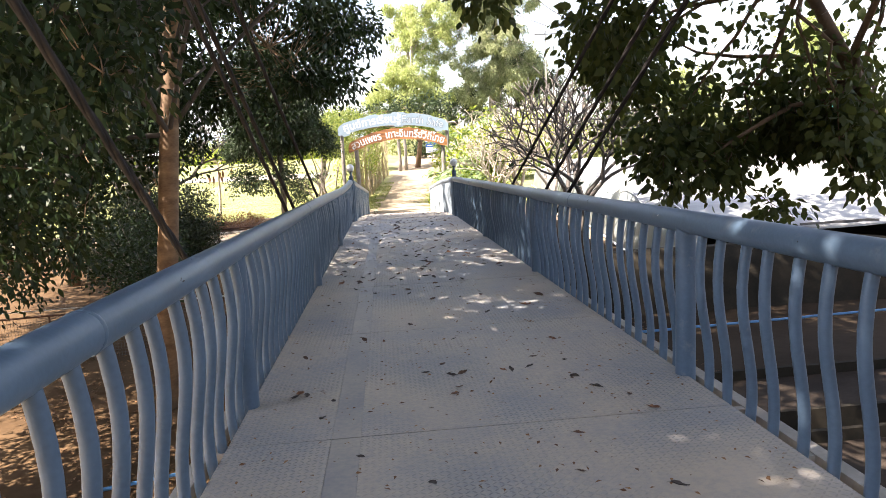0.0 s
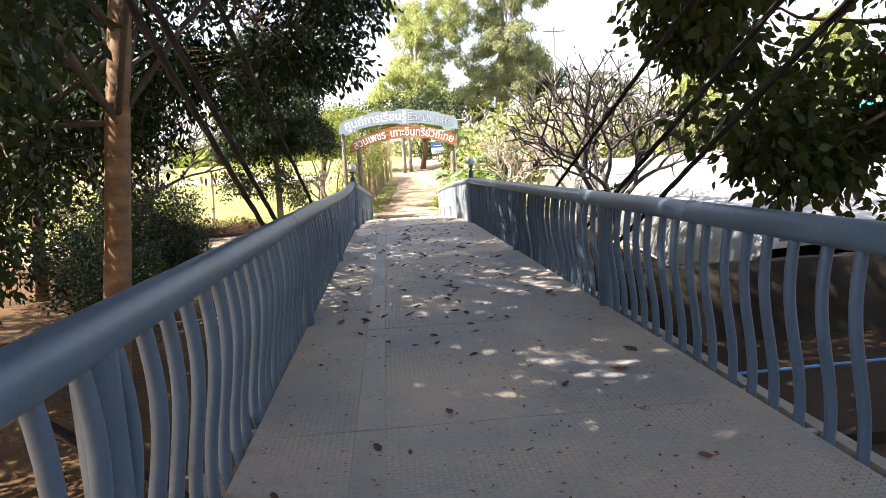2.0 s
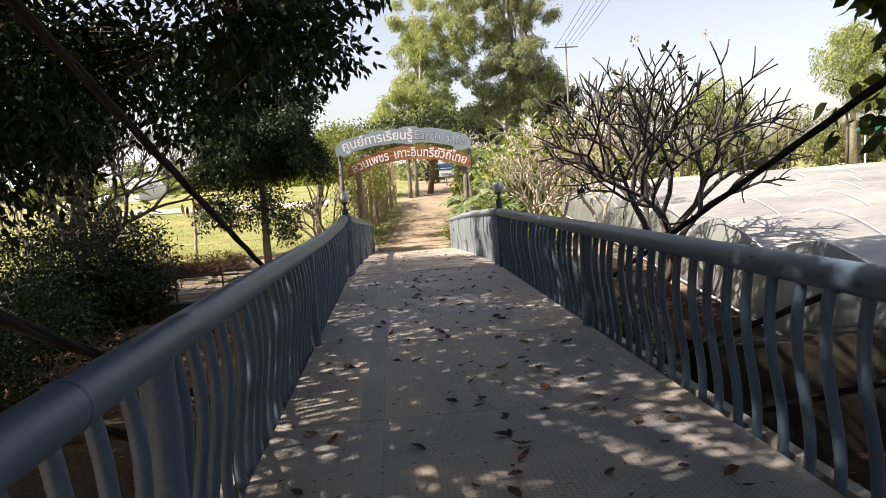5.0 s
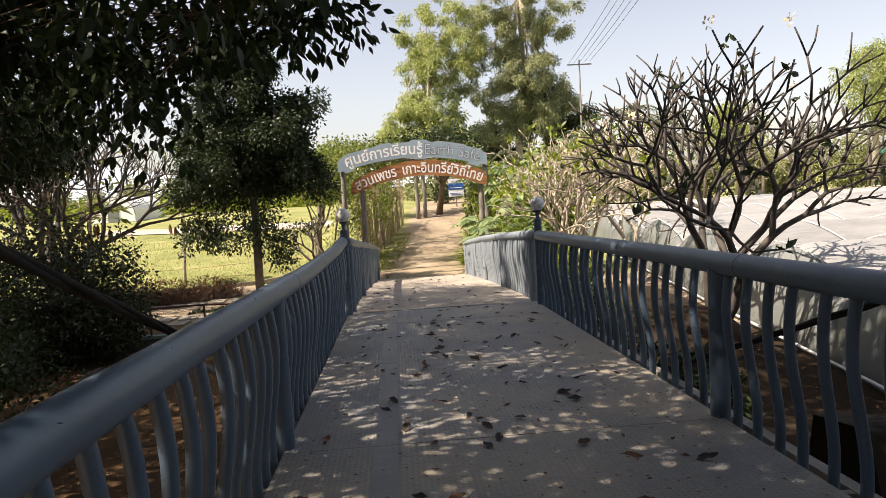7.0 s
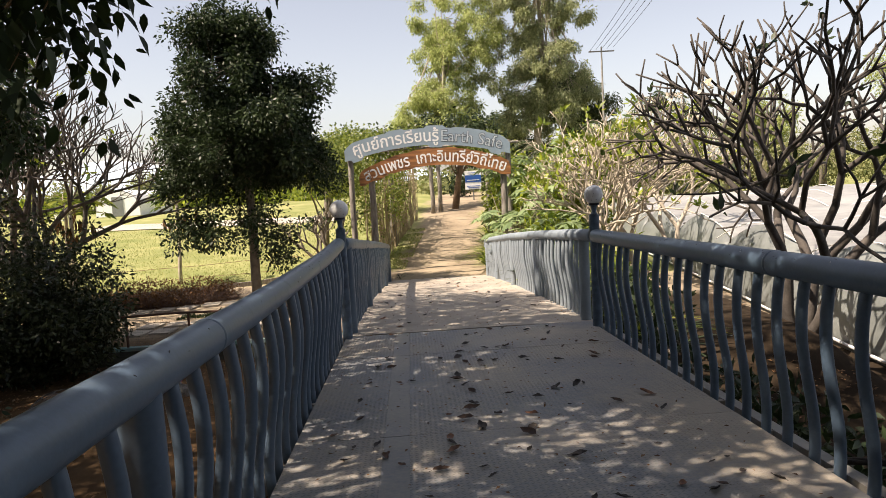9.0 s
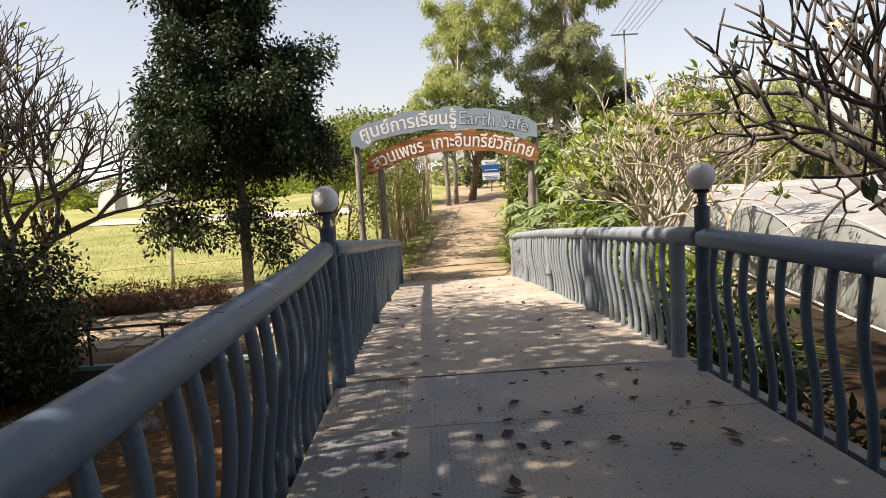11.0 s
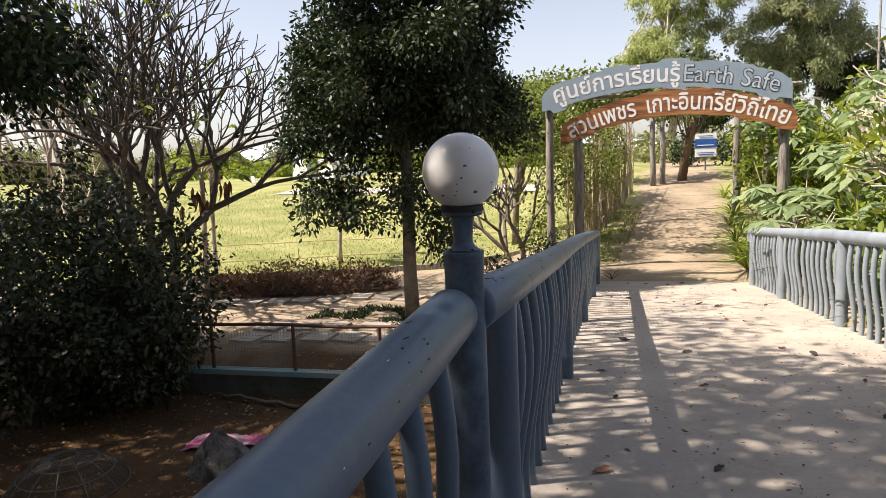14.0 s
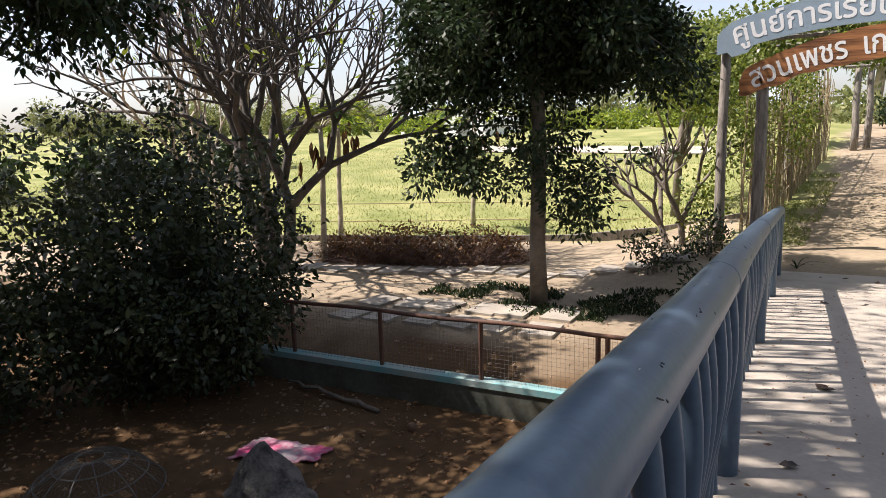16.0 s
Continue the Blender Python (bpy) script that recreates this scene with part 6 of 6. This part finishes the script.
def tunnel_house(x, y, wide, length):
    z = ground_z(x, y)
    th = thing("tunnel_house", "small white plastic tunnel house beyond the lawn", "greenhouse")
    q = Geo()
    for j in range(2):
        for i in range(13):
            a = math.pi * i / 12
            q.v.append((x + wide / 2 * math.cos(a), y + length * j, z + 0.6 * (i not in (0, 12)) + wide * 0.42 * math.sin(a)))
    q.f = [(i, i + 1, 14 + i, 13 + i) for i in range(12)] + [tuple(range(12, -1, -1)), tuple(range(13, 26))]
    part("cover", q, M_WHITE, th)
    for j in range(3):
        part("hoop", Geo().tube([(x + wide / 2 * 1.01 * math.cos(a), y + length * j / 2, z + 0.6 + wide * 0.425 * math.sin(a)) for a in np.linspace(0, math.pi, 13)], 0.03, 5), M_STEEL, th)
    part("door", Geo().box((x, y - 0.03, z + 0.8), (0.9, 0.05, 1.6)), M_NETD, th)


tunnel_house(-24.5, 69, 3.6, 8)

hut = thing("open_hut", "small open hut with bright teal sheet roof", "hut")
for x in (45.0, 49.0):
    for y in (66, 69):
        part("post", Geo().tube([(x, y, -2.7), (x, y, 2.2)], 0.08, 8), M_WHITE, hut)
rf = Geo()
rf.v = [(44.3, 65.4, 1.9), (49.7, 65.4, 1.9), (49.7, 67.5, 2.9), (44.3, 67.5, 2.9), (49.7, 69.6, 1.9), (44.3, 69.6, 1.9)]
rf.f = [(0, 1, 2, 3), (3, 2, 4, 5)]
ro = part("roof", rf, mat("teal_roof", (0.03, 0.42, 0.46), 0.5, 0, (0.05, 0.36, 0.4), 0.5, 5, 0.05), hut, "bright teal metal sheet")
ro.modifiers.new("thick", "SOLIDIFY").thickness = 0.05

poles = []
for k in range(2):
    x, y, zt = ((16.6, 70, 11.2), (8.5, 2, 16.6))[k]
    p = thing("utility_pole", "concrete utility pole carrying overhead wires", "pole", "utility poles")
    part("shaft", Geo().tube([(x + (12 if k else 0) * 0, y, ground_z(x, y) - 0.2), (x, y, zt + 0.4)], [0.11, 0.07], 8), M_BEAM, p)
    part("crossarm", Geo().box((x, y, zt), (2.2, 0.1, 0.1)), M_STEEL, p)
for k in range(5):
    a, b = Vector((15.6 + 0.5 * k, 70, 11.25 + 0.06 * k)), Vector((7.5 + 0.5 * k, 2, 16.65 + 0.06 * k))
    solid("overhead_wire", Geo().tube([a.lerp(b, t) - Vector((0, 0, 1.2 * 4 * t * (1 - t))) for t in np.linspace(0, 1, 16)], 0.014, 4), M_ROPE, "thin dark overhead power wire", "wire", "overhead wires")

# ---- fallen leaves ----
def fallen_leaf_mesh(k):
    """A curled dry leaf with thickness."""
    rnd = random.Random(k)
    q = Geo()
    n, m = 7, 3
    for i in range(n):
        t = i / (n - 1)
        wd = 0.24 * math.sin(math.pi * t ** 0.8) ** 0.8 + 0.01
        for j in range(m):
            s = j - 1
            q.v.append((s * wd, t - 0.5, 0.02 + 0.14 * abs(s) * wd / 0.24 * rnd.uniform(0.4, 1.2) + 0.16 * (2 * t - 1) ** 2 * rnd.uniform(0.4, 1.0)))
    q.f = [(i * m + j, i * m + j + 1, (i + 1) * m + j + 1, (i + 1) * m + j) for i in range(n - 1) for j in range(m - 1)]
    q.tube([(0, -0.72, 0.03), (0, -0.5, 0.1)], 0.012, 3)
    me = q.mesh("fallen_leaf", None, True)
    me.materials.append((M_LEAF_A, M_LEAF_B, M_LEAF_C)[k % 3])
    return me


M_LEAF_A = mat("dry_leaf_brown", (0.12, 0.06, 0.03), 0.7, 0, (0.07, 0.04, 0.025), 3, 12, 0.1, rand=0.35)
M_LEAF_B = mat("dry_leaf_dark", (0.055, 0.04, 0.03), 0.7, 0, (0.035, 0.028, 0.022), 3, 12, 0.1, rand=0.35)
M_LEAF_C = mat("dry_leaf_russet", (0.24, 0.1, 0.035), 0.6, 0, (0.13, 0.055, 0.025), 3, 12, 0.1, rand=0.35)
lm = [fallen_leaf_mesh(k) for k in range(9)]
lr = random.Random(11)
for k in range(290):
    y = lr.uniform(1.5, 18.2) if k < 160 else (lr.gauss(12.5, 3.5) if k < 255 else lr.uniform(18.5, 31))
    if not 0.5 < y < 31:
        continue
    x = lr.uniform(-1.15, 1.25)
    s = lr.uniform(0.04, 0.13) * (0.7 if y < 5 else 1)
    ob = new("fallen_leaf", lm[lr.choice((0, 1, 1, 2, 3, 4, 4, 5, 6, 7, 7, 8))])
    ob.matrix_world = pose(x, y, deck_z(y) + 0.004, lr.uniform(-14, 14), lr.uniform(-20, 20), lr.uniform(0, 360)) @ Matrix.Scale(s, 4)
    tagged(ob, "dry curled brown leaf lying on the deck" if y < END else "dry curled brown leaf lying on the ramp", "leaf", "fallen leaves")
n = 2600
bx, by = rng.uniform(-9.0, -1.6, n), rng.uniform(21.5, 30.5, n)
cl = Geo()
for x, y in zip(bx, by):
    r, z = 0.008 + 0.03 * random.random() ** 3, ground_z(x, y)
    o = [r * random.uniform(0.6, 1.3) for k in range(6)]
    cl.add([(x - o[0], y, z), (x, y - o[1], z), (x + o[2], y, z), (x, y + o[3], z), (x + 0.3 * r, y, z + o[4] * 0.8)], [(0, 1, 4), (1, 2, 4), (2, 3, 4), (3, 0, 4)])
solid("soil_clods", cl, M_SOIL, "small clods and stones on the bare soil", "soil", kind="stuff")
# small litter on the deck, and leaf litter on the soil
n = 4200
bx, by = rng.uniform(-1.28, 1.44, n), rng.uniform(-1, 29, n)
pb = np.column_stack([bx, by, [deck_z(y) + 0.005 + (0.013 if y > END else 0) for y in by]])
pw = np.column_stack([rng.normal(size=(n, 2)), np.full(n, 0.05)])
tagged(new("deck_litter", leaf_mesh("deck_litter", pb, pw, rng.uniform(0.006, 0.04, n), 0.45, L_DRY, KITE, (0, 0, 1))), "crumbs of dry leaf scattered over deck and ramp", "litter", kind="stuff")
n = 26000
bx, by = rng.uniform(-9, 7, n), rng.uniform(0, 26, n)
kp = np.array([noise.noise((x * 0.6, y * 0.6, 2)) > (-0.12 if x < 0 else 0.3) for x, y in zip(bx, by)])
bx, by = bx[kp], by[kp]
pb = np.column_stack([bx, by, [ground_z(x, y) + 0.012 for x, y in zip(bx, by)]])
pw = np.column_stack([rng.normal(size=(len(bx), 2)), rng.normal(size=len(bx)) * 0.2 + 0.1])
tagged(new("leaf_litter", leaf_mesh("leaf_litter", pb, pw, rng.uniform(0.025, 0.1, len(bx)), 0.45, L_DRY, KITE, (0, 0, 1))), "brown leaf litter on the shaded soil", "litter", kind="stuff")
